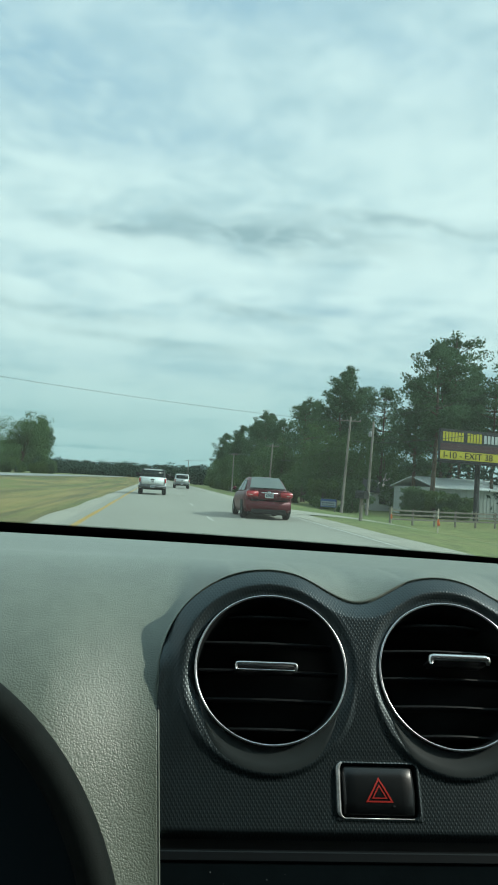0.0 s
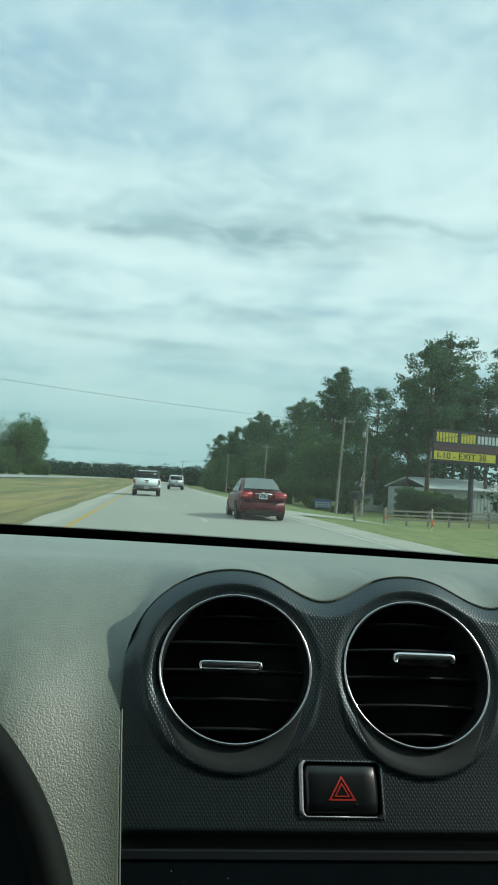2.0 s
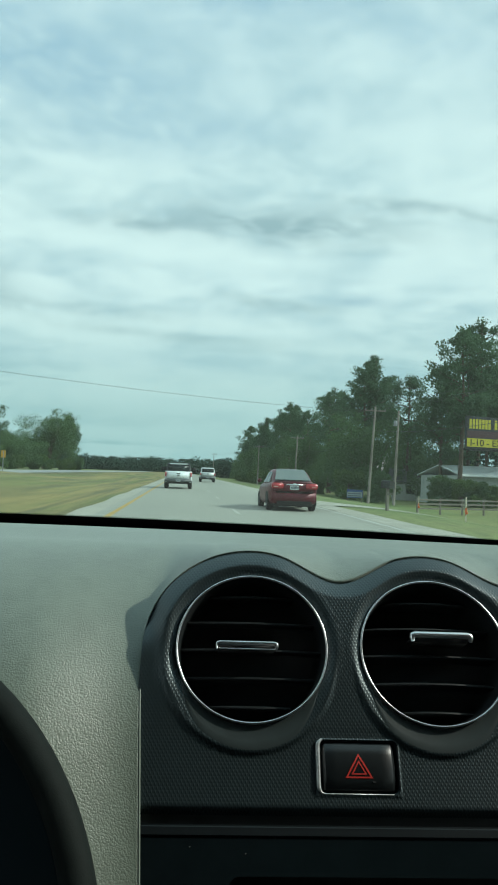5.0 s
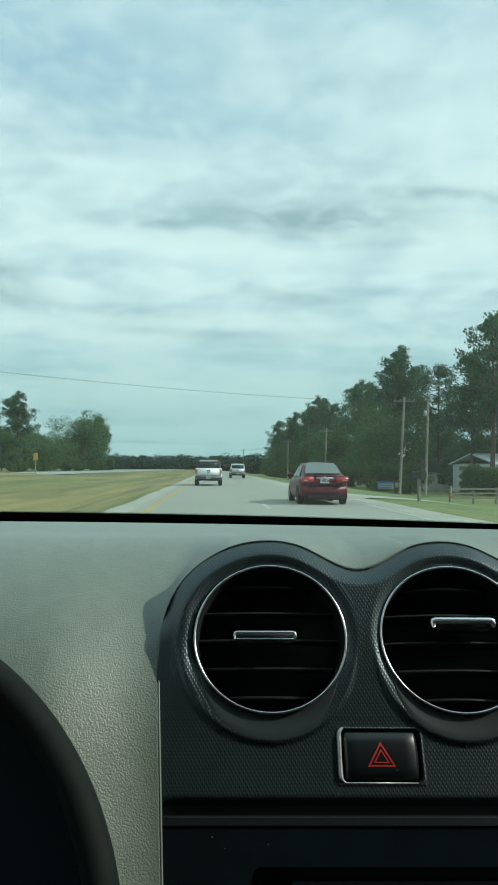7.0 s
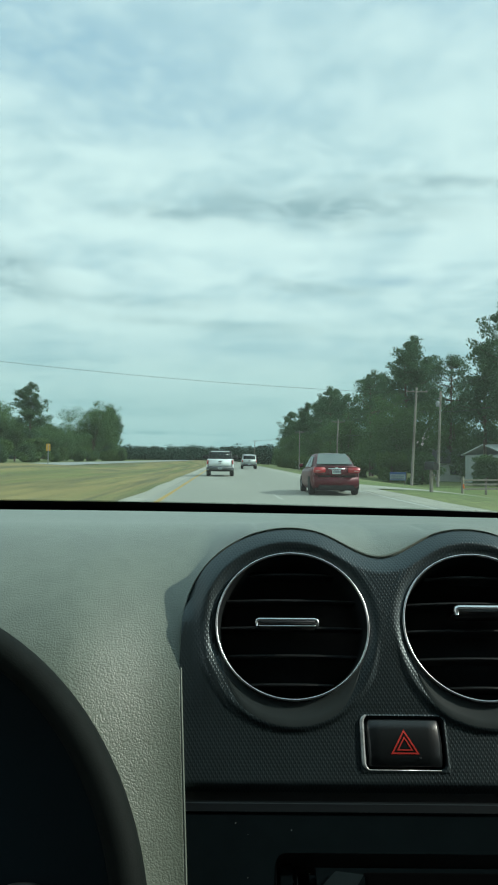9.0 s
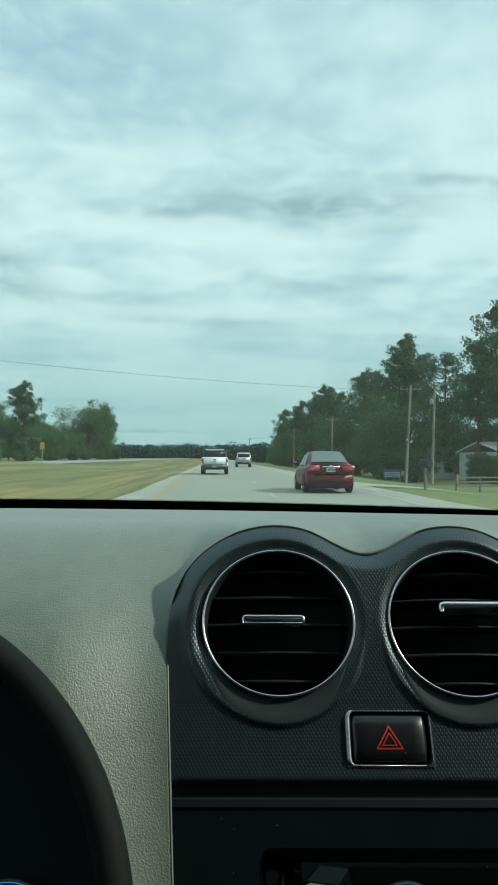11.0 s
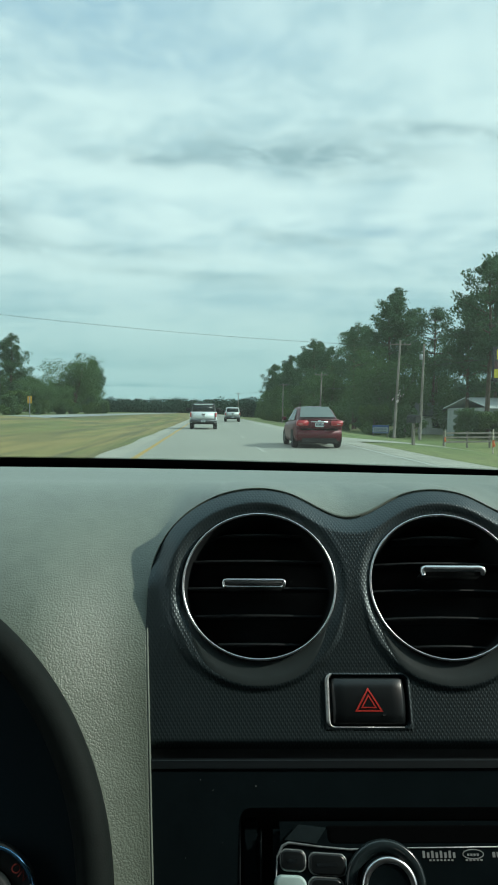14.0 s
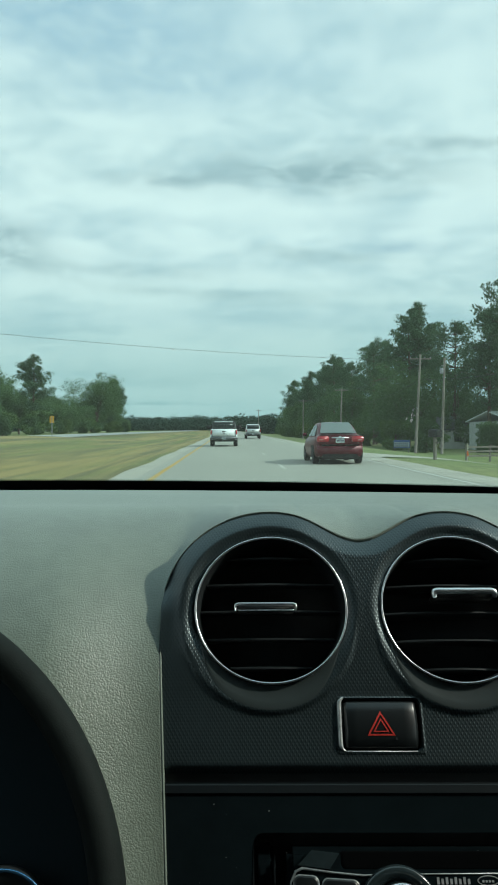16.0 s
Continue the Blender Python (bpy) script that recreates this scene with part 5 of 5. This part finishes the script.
def sedan(paint, m, label):
    car = empty("sedan_car", m, label=label, category="car", group="cars on the road ahead")
    st = [(0.00, 0.66, 0.42, 0.80), (0.03, 0.76, 0.34, 0.95), (0.12, 0.82, 0.28, 1.015), (0.35, 0.862, 0.24, 1.030), (0.9, 0.876, 0.21, 1.00), (2.2, 0.878, 0.20, 0.95), (3.3, 0.870, 0.20, 0.93), (4.0, 0.82, 0.21, 0.83), (4.35, 0.72, 0.28, 0.70), (4.45, 0.60, 0.36, 0.62)]
    secs = [[(0, b), (w * 0.88, b), (w * 0.97, b + 0.10), (w, b + 0.28), (w * 0.985, t - 0.17), (w * 0.94, t - 0.06), (w * 0.84, t - 0.008), (w * 0.5, t + 0.010), (0, t + 0.015)] for _, w, b, t in st]
    v, f = loft([s[0] for s in st], secs)
    mesh_ob("body", v, f, paint, car, "painted lower body", smooth=True)
    gs = [(0.42, 1.020, 0.74, 0.70), (0.62, 1.155, 0.76, 0.66), (0.92, 1.335, 0.775, 0.61), (1.22, 1.440, 0.78, 0.58), (1.70, 1.485, 0.78, 0.565), (2.25, 1.470, 0.775, 0.56), (2.65, 1.345, 0.75, 0.57), (3.05, 1.10, 0.74, 0.64), (3.30, 0.95, 0.73, 0.70)]
    secs = [[(0, 0.90), (bw, 0.92), (bw + (tw - bw) * 0.5, 0.92 + (t - 0.92) * 0.5), (tw + 0.03, t - 0.045), (tw - 0.03, t - 0.012), (tw * 0.5, t + 0.012), (0, t + 0.022)] for _, t, bw, tw in gs]
    v, f = loft([g[0] for g in gs], secs)
    mesh_ob("roof", v, f, paint, car, "roof and pillars", smooth=True)

    def pane_pts(name, quad, lab):
        a, b, c, d = [Vector(q) for q in quad]
        nn = (b - a).cross(d - a).normalized() * 0.012
        pts, fs = grid(lambda u, w_: tuple(a.lerp(b, u).lerp(d.lerp(c, u), w_) + nn * (1 - 0.6 * (2 * u - 1) ** 4)), [i / 8 for i in range(9)], [i / 5 for i in range(6)])
        k = len(pts)
        pts += [tuple(Vector(p) - nn * 0.9) for p in pts]
        fs += [tuple(reversed([i + k for i in q])) for q in fs]
        mesh_ob(name, pts, fs, SKY_PALE_GLASS if name == "rear_window" else CAR_GLASS, car, lab, smooth=True)

    pane_pts("rear_window", ((-0.645, 0.430, 1.098), (0.645, 0.430, 1.098), (0.51, 1.12, 1.475), (-0.51, 1.12, 1.475)), "wide sloping rear window, sky brightness put into its colour")
    for s in (-1, 1):
        q = ((s * 0.775, 0.95, 0.985), (s * 0.782, 1.85, 0.975), (s * 0.615, 1.80, 1.385), (s * 0.640, 1.25, 1.355))
        r = ((s * 0.782, 1.93, 0.975), (s * 0.762, 2.90, 0.975), (s * 0.612, 2.45, 1.345), (s * 0.612, 1.93, 1.385))
        for quad in (q, r):
            pane_pts("side_window", quad if s > 0 else (quad[1], quad[0], quad[3], quad[2]), "dark side window")
        lamp = part("tail_lamp", boxed(min(s * 0.40, s * 0.82), max(s * 0.40, s * 0.82), -0.034, 0.13, 0.795, 0.990, 0.03, 3, m=Matrix.Rotation(radians(-9 * s), 4, "Z")), LAMP_RED, car, "red tail lamp", smooth=True)
        part("lamp_window", boxed(min(s * 0.60, s * 0.78), max(s * 0.60, s * 0.78), -0.044, 0.02, 0.840, 0.885, 0.012, 2, m=Matrix.Rotation(radians(-9 * s), 4, "Z")), LAMP_CLEAR, lamp, "pale reversing lamp")
        part("door_mirror", boxed(min(s * 0.86, s * 1.02), max(s * 0.86, s * 1.02), 2.68, 2.80, 0.96, 1.10, 0.03, 3), paint, car, smooth=True)
        for y in (0.78, 3.42):
            wheel(car, s * 0.775, y, 0.315, 0.205)
        part("wheel_arch", boxed(min(s * 0.872, s * 0.884), max(s * 0.872, s * 0.884), 0.44, 1.12, 0.22, 0.66, 0.005), UNDER, car)
        part("reflector", boxed(min(s * 0.58, s * 0.72), max(s * 0.58, s * 0.72), 0.002, 0.03, 0.44, 0.475, 0.008), LAMP_RED, car)
    part("boot_lid", boxed(-0.76, 0.76, -0.020, 0.30, 0.66, 1.012, 0.035, 5), paint, car, "painted boot lid", smooth=True)
    part("spoiler_lip", boxed(-0.70, 0.70, -0.012, 0.12, 0.995, 1.035, 0.018, 3), paint, car, smooth=True)
    part("chrome_strip", boxed(-0.30, 0.30, -0.036, -0.005, 0.925, 0.955, 0.008, 3), CHROME, car, "chrome strip over the plate", smooth=True)
    number_plate(car, -0.016, 0.835)
    part("bumper", boxed(-0.80, 0.80, -0.042, 0.16, 0.29, 0.70, 0.06, 5), paint, car, "painted rear bumper", smooth=True)
    part("lower_valance", boxed(-0.62, 0.62, -0.050, 0.2, 0.215, 0.385, 0.02, 3), UNDER, car, "black lower valance")
    part("underbody", boxed(-0.70, 0.70, 0.15, 4.2, 0.17, 0.30), UNDER, car)
    part("boot_seam", boxed(-0.74, 0.74, -0.026, 0.010, 0.701, 0.708), UNDER, car)
    part("badge", boxed(-0.05, 0.05, -0.030, 0.0, 0.962, 0.990, 0.008), CHROME, car)
    v, f = tube([(0.0, 1.15, 1.41), (0.0, 0.98, 1.60)], 0.006, 6)
    mesh_ob("aerial", v, f, UNDER, car)
    return car


def pickup(paint, m, label, rack=True, top_paint=None):
    car = empty("pickup_truck", m, label=label, category="pickup truck", group="cars on the road ahead")
    st = [(0.00, 0.90, 0.62, 1.18), (0.05, 0.96, 0.55, 1.24), (0.4, 0.985, 0.46, 1.26), (1.7, 0.99, 0.45, 1.26), (3.6, 0.99, 0.45, 1.22), (4.7, 0.97, 0.46, 1.16), (5.4, 0.90, 0.50, 1.05), (5.5, 0.8, 0.56, 0.98)]
    secs = [[(0, b), (w * 0.93, b), (w * 0.99, b + 0.10), (w, b + 0.30), (w * 0.99, t - 0.16), (w * 0.965, t - 0.04), (w * 0.92, t), (w * 0.5, t + 0.004), (0, t + 0.006)] for _, w, b, t in st]
    v, f = loft([s[0] for s in st], secs)
    mesh_ob("body", v, f, paint, car, "painted box and flanks", smooth=True)
    gs = [(0.50, 1.30, 0.90, 0.88), (0.58, 1.66, 0.90, 0.83), (0.74, 1.85, 0.90, 0.79), (2.0, 1.89, 0.91, 0.75), (3.0, 1.87, 0.91, 0.75), (3.6, 1.60, 0.91, 0.79), (4.1, 1.22, 0.90, 0.85)]
    secs = [[(0, 1.18), (bw, 1.20), (bw + (tw - bw) * 0.5, 1.20 + (t - 1.20) * 0.5), (tw + 0.03, t - 0.06), (tw - 0.04, t - 0.015), (tw * 0.5, t), (0, t + 0.006)] for _, t, bw, tw in gs]
    v, f = loft([g[0] for g in gs], secs)
    mesh_ob("cab", v, f, top_paint or paint, car, "cab and roof", smooth=True)
    part("rear_window", boxed(-0.76, 0.76, 0.0, 0.02, 0.0, 0.47, 0.03, 3, m=Matrix.Translation((0, 0.452, 1.285)) @ Matrix.Rotation(radians(-11), 4, "X")), CAR_GLASS, car, "dark rear window", smooth=True)
    for s in (-1, 1):
        part("tail_lamp", boxed(min(s * 0.82, s * 0.955), max(s * 0.82, s * 0.955), -0.02, 0.10, 0.86, 1.20, 0.03, 3), LAMP_RED, car, "upright red tail lamp", smooth=True)
        part("door_mirror", boxed(min(s * 0.92, s * 1.32), max(s * 0.92, s * 1.32), 2.6, 2.72, 1.26, 1.56, 0.04, 3), UNDER, car, smooth=True)
        part("side_window", boxed(min(s * 0.845, s * 0.862), max(s * 0.845, s * 0.862), 1.3, 3.4, 1.30, 1.66, 0.02, m=Matrix.Rotation(radians(0), 4, "Y")), CAR_GLASS, car)
        for y in (1.15, 4.45):
            wheel(car, s * 0.86, y, 0.39, 0.27)
    part("tailgate", boxed(-0.79, 0.79, -0.035, 0.02, 0.72, 1.22, 0.03, 3), paint, car, "flat painted tailgate", smooth=True)
    part("gate_handle", boxed(-0.13, 0.13, -0.050, -0.03, 1.05, 1.12, 0.012), UNDER, car)
    part("badge", boxed(-0.10, 0.10, -0.048, -0.03, 0.94, 0.99, 0.012), UNDER, car)
    part("bumper", boxed(-0.96, 0.96, -0.16, 0.06, 0.50, 0.70, 0.035, 3), BUMPER_GREY, car, "grey step bumper", smooth=True)
    part("underbody", boxed(-0.80, 0.80, 0.10, 5.2, 0.36, 0.52), UNDER, car)
    number_plate(car, -0.158, 0.60)
    if rack:
        part("roof_rack", boxed(-0.66, 0.66, 0.56, 0.68, 1.755, 1.825, 0.02, 2), paint, car, "pale bar across the top of the cab")
    return car


RED_PAINT = mat("dark_red_car_paint", (0.105, 0.005, 0.014), 0.42, 0.15, var=0.05, scale=3, coat=0.15, spec=0.35)
WHITE_CAR = mat("white_car_paint", (0.86, 0.88, 0.87), 0.45, var=0.05, scale=3, coat=0.5)
SILVER_CAR = mat("silver_car_paint", (0.60, 0.62, 0.61), 0.4, 0.2, var=0.05, scale=3, coat=0.5)
DARK_CAR = mat("dark_car_paint", (0.025, 0.028, 0.03), 0.35, 0.3, var=0.05, scale=3, coat=0.5)
sedan(RED_PAINT, ROAD @ Matrix.Translation((3.95, 25.0, 0)), "dark red four-door sedan on the grey road")
pickup(WHITE_CAR, ROAD @ Matrix.Translation((-0.25, 51.5, 0)), "white pickup truck with dark rear window on the road", True, mat("dark_cab_paint", (0.012, 0.013, 0.014), 0.55))
pickup(SILVER_CAR, ROAD @ Matrix.Translation((3.3, 92.0, 0)), "silver pickup truck far ahead on the road", False)
sedan(DARK_CAR, ROAD @ Matrix.Translation((-1.0, 150.0, 0)), "small dark car far ahead on the road")


# ---- poles, wires, roadside things ----
POLE_WOOD = mat("weathered_pole_wood", (0.20, 0.175, 0.145), 0.9, var=0.25, scale=4, stretch=(1, 1, 0.2), bump=0.4, bump_scale=20)
WIRE = mat("dark_wire", (0.03, 0.03, 0.03), 0.6)
GREY_STEEL = mat("grey_steel", (0.30, 0.31, 0.31), 0.5, 0.6)


def pole(l, d, h, lean, arm=True):
    m = at_road(l, d)
    thing = empty("utility_pole", m, label="weathered wooden utility pole with cross arm" if arm else "plain weathered wooden utility pole", category="utility pole", group="roadside utility poles")
    v, f = tube([(0, 0, -0.3), (lean * h * 0.5, 0, h * 0.5), (lean * h, 0, h)], [0.17, 0.14, 0.11], 12)
    mesh_ob("pole", v, f, POLE_WOOD, thing, smooth=True)
    if arm:
        part("cross_arm", boxed(lean * h - 1.2, lean * h + 1.2, -0.06, 0.06, h - 0.55, h - 0.42, 0.01), POLE_WOOD, thing)
        for x in (-1.1, -0.4, 0.5, 1.1):
            v, f = lathe([(0.02, 0), (0.06, 0.03), (0.045, 0.08), (0.06, 0.11), (0.02, 0.16)], 12)
            mesh_ob("insulator", v, f, GREY_STEEL, thing, smooth=True, m=Matrix.Translation((lean * h + x, 0, h - 0.42)))
    else:
        part("bracket", boxed(lean * h - 0.35, lean * h + 0.1, -0.04, 0.04, h - 0.9, h - 0.8, 0.01), GREY_STEEL, thing)
        v, f = lathe([(0.16, 0), (0.18, 0.1), (0.18, 0.55), (0.1, 0.62)], 14)
        mesh_ob("transformer", v, f, GREY_STEEL, thing, smooth=True, m=Matrix.Translation((lean * h - 0.32, 0, h - 1.7)))
    return m @ Vector((lean * h, 0, h - 0.3))


tops = []
for l, d, h, lean, arm in ((20.6, 20.0, 10.5, 0.02, True), (20.6, 78.0, 10.8, 0.05, True), (20.2, 128.0, 10.0, 0.03, True), (19.0, 180.0, 10.0, 0.01, True), (13.0, 300.0, 10.0, 0.0, True)):
    tops.append(pole(l, d, h, lean, arm))
pole(23.2, 77.0, 10.4, 0.03, False)
far_top = pole(-25.0, 60.0, 9.6, 0.0, False)


def span(a, b, sag, r=0.012, label="thin dark overhead wire between poles"):
    pts = [a.lerp(b, k / 24) - Vector((0, 0, sag * 4 * (k / 24) * (1 - k / 24))) for k in range(25)]
    v, f = tube(pts, r, 5)
    tagged(mesh_ob("overhead_wire", v, f, WIRE), label, "wire", group="overhead wires")


for a, b in zip(tops, tops[1:]):
    for off in (-1.1, 0.5, 1.1):
        span(a + Vector((off, 0, 0.1)), b + Vector((off, 0, 0.1)), 0.9)
    span(a - Vector((0, 0, 2.4)), b - Vector((0, 0, 2.4)), 1.1, 0.018)
span(tops[1] - Vector((0, 0, 0.4)), far_top, 0.5, 0.014, "thin dark wire that crosses above the road")


def billboard(m):
    thing = empty("billboard", m, label="dark roadside billboard with yellow and white lettering on one post", category="billboard")
    face = mat("billboard_face", (0.020, 0.020, 0.024), 0.5, var=0.1, scale=2)
    yellow = mat("billboard_yellow", (0.55, 0.46, 0.03), 0.6)
    maroon = mat("billboard_maroon", (0.055, 0.018, 0.024), 0.6)
    pale = mat("billboard_white", (0.50, 0.52, 0.52), 0.6)
    W, z0, z1 = 5.6, 6.4, 10.4
    v, f = tube([(0.6, 0.35, -2.0), (0.6, 0.35, 6.6)], 0.34, 16)
    mesh_ob("post", v, f, UNDER, thing, "thick dark steel post", smooth=True)
    board = part("board", boxed(-W, W, 0.0, 0.35, z0, z1, 0.03), face, thing, "dark board")
    part("frame", boxed(-W - 0.08, W + 0.08, 0.02, 0.5, z0 - 0.22, z0 - 0.02, 0.03), UNDER, thing)
    part("catwalk", boxed(-W, W, -0.9, -0.1, z0 - 0.30, z0 - 0.24), UNDER, thing)
    part("band", boxed(-W + 0.1, W - 0.1, -0.02, 0.01, 7.75, 8.6), maroon, board, "maroon band")
    strip = part("panel", boxed(-W + 0.1, W - 1.5, -0.03, 0.01, 6.6, 7.65), yellow, board, "yellow panel")
    up_ = Matrix.Rotation(radians(90), 4, "X")
    lettering("lettering", "I-10 - EXIT 38", 1.15, UNDER, strip, Matrix.Translation((-W + 0.5, -0.05, 6.74)) @ Matrix.Diagonal((1.16, 1, 1, 1)) @ up_)
    x = -W + 0.4
    for k in range(13):
        if k != 7:
            part("print_bar", boxed(x, x + 0.36, -0.03, 0.01, 8.85, 10.05, 0.02), yellow, board)
        x += 0.47
    x += 0.25
    for k in range(6):
        part("print_bar", boxed(x, x + 0.42, -0.03, 0.01, 8.9, 9.95, 0.02), pale, board)
        x += 0.58
    part("logo", boxed(W - 1.35, W - 0.25, -0.03, 0.01, 6.6, 7.9, 0.3, 4), UNDER, board)
    for k in range(5):
        xx = -W + 1.2 + k * 2.2
        v, f = tube([(xx, 0.0, z0 - 0.2), (xx, -1.0, z0 - 0.35), (xx, -1.1, z0 - 0.1)], 0.04, 6)
        mesh_ob("lamp_arm", v, f, UNDER, thing)


billboard(at_road(34.2, 74.0, radians(14), 0.85, -1.0))


def metal_shed(m):
    thing = empty("metal_shed", m, label="low white corrugated metal building beside the wood", category="building")
    # The walls stand in shade; their white is greyed to hold it.
    wall = mat("shaded_white_metal", (0.48, 0.50, 0.47), 0.5, 0.0, var=0.12, scale=2)
    roof = mat("pale_metal_roof", (0.75, 0.77, 0.75), 0.4, 0.0, var=0.1, scale=2)
    L, W, H = 22.0, 10.0, 3.6
    part("wall", boxed(0, L, 0, W, -0.5, H, 0.02), wall, thing, "ribbed white wall, its shade put into the colour")
    vs = [(-0.4, -0.4, H), (L + 0.4, -0.4, H), (L + 0.4, W / 2, H + 1.3), (-0.4, W / 2, H + 1.3), (-0.4, W + 0.4, H), (L + 0.4, W + 0.4, H)]
    vs += [(x, y, z - 0.12) for x, y, z in vs]
    fs = [(0, 1, 2, 3), (3, 2, 5, 4), (6, 7, 8, 9), (9, 8, 11, 10), (0, 1, 7, 6), (4, 5, 11, 10), (0, 3, 9, 6), (3, 4, 10, 9), (1, 2, 8, 7), (2, 5, 11, 8)]
    mesh_ob("roof", vs, fs, roof, thing, "shallow pale metal roof")
    for k in range(44):
        part("rib", boxed(0.25 + 0.5 * k, 0.31 + 0.5 * k, -0.04, 0.0, -0.5, H - 0.05), wall, thing)
    for x in (4.5, 9.0, 13.5):
        part("window", boxed(x, x + 0.7, -0.06, 0.02, 1.2, 2.3, 0.02), CAR_GLASS, thing, "small dark window")
    return thing


metal_shed(at_road(33.0, 82.0, radians(10)))


def mailbox(m):
    thing = empty("mailbox", m, label="dark mailbox on a wooden post by the road", category="mailbox")
    part("post", boxed(-0.06, 0.06, -0.06, 0.06, -0.2, 1.0, 0.01), POLE_WOOD, thing)
    bm = bmesh.new()
    prof = [(0.14 * math.cos(math.pi * k / 10), 1.22 + 0.14 * math.sin(math.pi * k / 10)) for k in range(11)] + [(-0.14, 1.0), (0.14, 1.0)]
    a, b = [bm.verts.new((x, -0.32, z)) for x, z in prof], [bm.verts.new((x, 0.32, z)) for x, z in prof]
    bm.faces.new(a), bm.faces.new(list(reversed(b)))
    for k in range(len(prof)):
        q = (k + 1) % len(prof)
        bm.faces.new((a[k], b[k], b[q], a[q]))
    part("box", bm, UNDER, thing, "black rounded box")
    part("brace", boxed(-0.03, 0.03, -0.25, 0.02, 0.72, 0.80, 0.01, m=Matrix.Rotation(0.0, 4, "X")), POLE_WOOD, thing)
    part("flag", boxed(0.14, 0.155, 0.05, 0.2, 1.15, 1.35), LAMP_RED, thing)


mailbox(at_road(9.2, 31.5, 0.4))


def yard_sign(m):
    thing = empty("yard_sign", m, label="low white and blue signboard on the grass verge", category="sign")
    blue, white = mat("sign_blue", (0.05, 0.09, 0.22), 0.5), mat("sign_white", (0.26, 0.30, 0.33), 0.6)
    part("board", boxed(-1.0, 1.0, -0.05, 0.05, 0.5, 1.55, 0.02), blue, thing, "blue board")
    panel = part("panel", boxed(-0.93, 0.93, -0.07, -0.045, 0.62, 1.25, 0.01), white, thing, "white lettered panel")
    for r in range(2):
        for k in range(7):
            part("print_bar", boxed(-0.8 + 0.23 * k, -0.64 + 0.23 * k, -0.078, -0.068, 0.70 + 0.27 * r, 0.84 + 0.27 * r), BAR_DARK, panel)
    for x in (-0.85, 0.85):
        part("leg", boxed(x - 0.05, x + 0.05, -0.04, 0.04, -0.3, 0.52, 0.01), POLE_WOOD, thing)


yard_sign(at_road(18.6, 76.0, -0.25, 0.85))


def marker_stake(m):
    thing = empty("marker_stake", m, label="pale survey stake with an orange ribbon", category="stake", group="survey stakes on the verge")
    part("stake", boxed(-0.04, 0.04, -0.02, 0.02, -0.2, 1.35, 0.005), mat("raw_stake_wood", (0.5, 0.45, 0.35), 0.8, var=0.15, scale=10), thing)
    v, f = tube([(0.0, -0.03, 0.75), (-0.05, -0.05, 0.62), (0.02, -0.05, 0.45), (-0.09, -0.05, 0.36)], [0.05, 0.06, 0.09, 0.03], 8)
    mesh_ob("ribbon", v, f, mat("orange_ribbon", (0.75, 0.16, 0.05), 0.6), thing, "orange ribbon", smooth=True)
    return thing


stake = marker_stake(at_road(18.6, 55.0))
copy_thing(stake, at_road(15.5, 38.0, 0.5))


def rail_fence(m, n):
    thing = empty("rail_fence", m, label="weathered grey wooden rail fence before the wood", category="fence")
    for k in range(n + 1):
        part("post", boxed(2.4 * k - 0.07, 2.4 * k + 0.07, -0.07, 0.07, -0.3, 1.25, 0.015), POLE_WOOD, thing)
    for k in range(n):
        for z in (0.35, 0.72, 1.08):
            part("rail", boxed(2.4 * k, 2.4 * k + 2.4, -0.10, -0.05, z - 0.07, z + 0.07, 0.01), POLE_WOOD, thing)


rail_fence(at_road(19.5, 58.0, radians(20)), 9)


def road_marker(m):
    thing = empty("marker_sign", m, label="small yellow marker sign on a steel post", category="sign")
    v, f = tube([(0, 0, -0.2), (0, 0, 1.6)], 0.03, 8)
    mesh_ob("post", v, f, GREY_STEEL, thing)
    part("plate", boxed(-0.16, 0.16, -0.02, 0.0, 1.15, 1.65, 0.01), mat("marker_yellow", (0.6, 0.33, 0.03), 0.5), thing, "yellow plate")


road_marker(at_road(-12.6, 52.0))


def house(m):
    thing = empty("house", m, label="pale low house half hidden behind trees", category="house")
    part("wall", boxed(-5, 5, 0, 7, -0.5, 2.7, 0.02), mat("pale_siding", (0.5, 0.5, 0.46), 0.7, var=0.1, scale=2), thing, "pale siding wall")
    vs = [(-5.5, -0.5, 2.65), (5.5, -0.5, 2.65), (5.5, 3.5, 4.4), (-5.5, 3.5, 4.4), (-5.5, 7.5, 2.65), (5.5, 7.5, 2.65)]
    vs += [(x, y, z - 0.15) for x, y, z in vs]
    fs = [(0, 1, 2, 3), (3, 2, 5, 4), (6, 7, 8, 9), (9, 8, 11, 10), (0, 1, 7, 6), (4, 5, 11, 10), (0, 3, 9, 6), (3, 4, 10, 9), (1, 2, 8, 7), (2, 5, 11, 8)]
    mesh_ob("roof", vs, fs, mat("grey_shingle", (0.12, 0.12, 0.12), 0.9, var=0.2, scale=3), thing, "grey shingle roof")
    for x in (-3.2, 1.0):
        part("window", boxed(x, x + 1.1, -0.05, 0.03, 0.9, 2.1, 0.02), CAR_GLASS, thing, "dark window")


house(at_road(34.0, 96.0, radians(-15)))
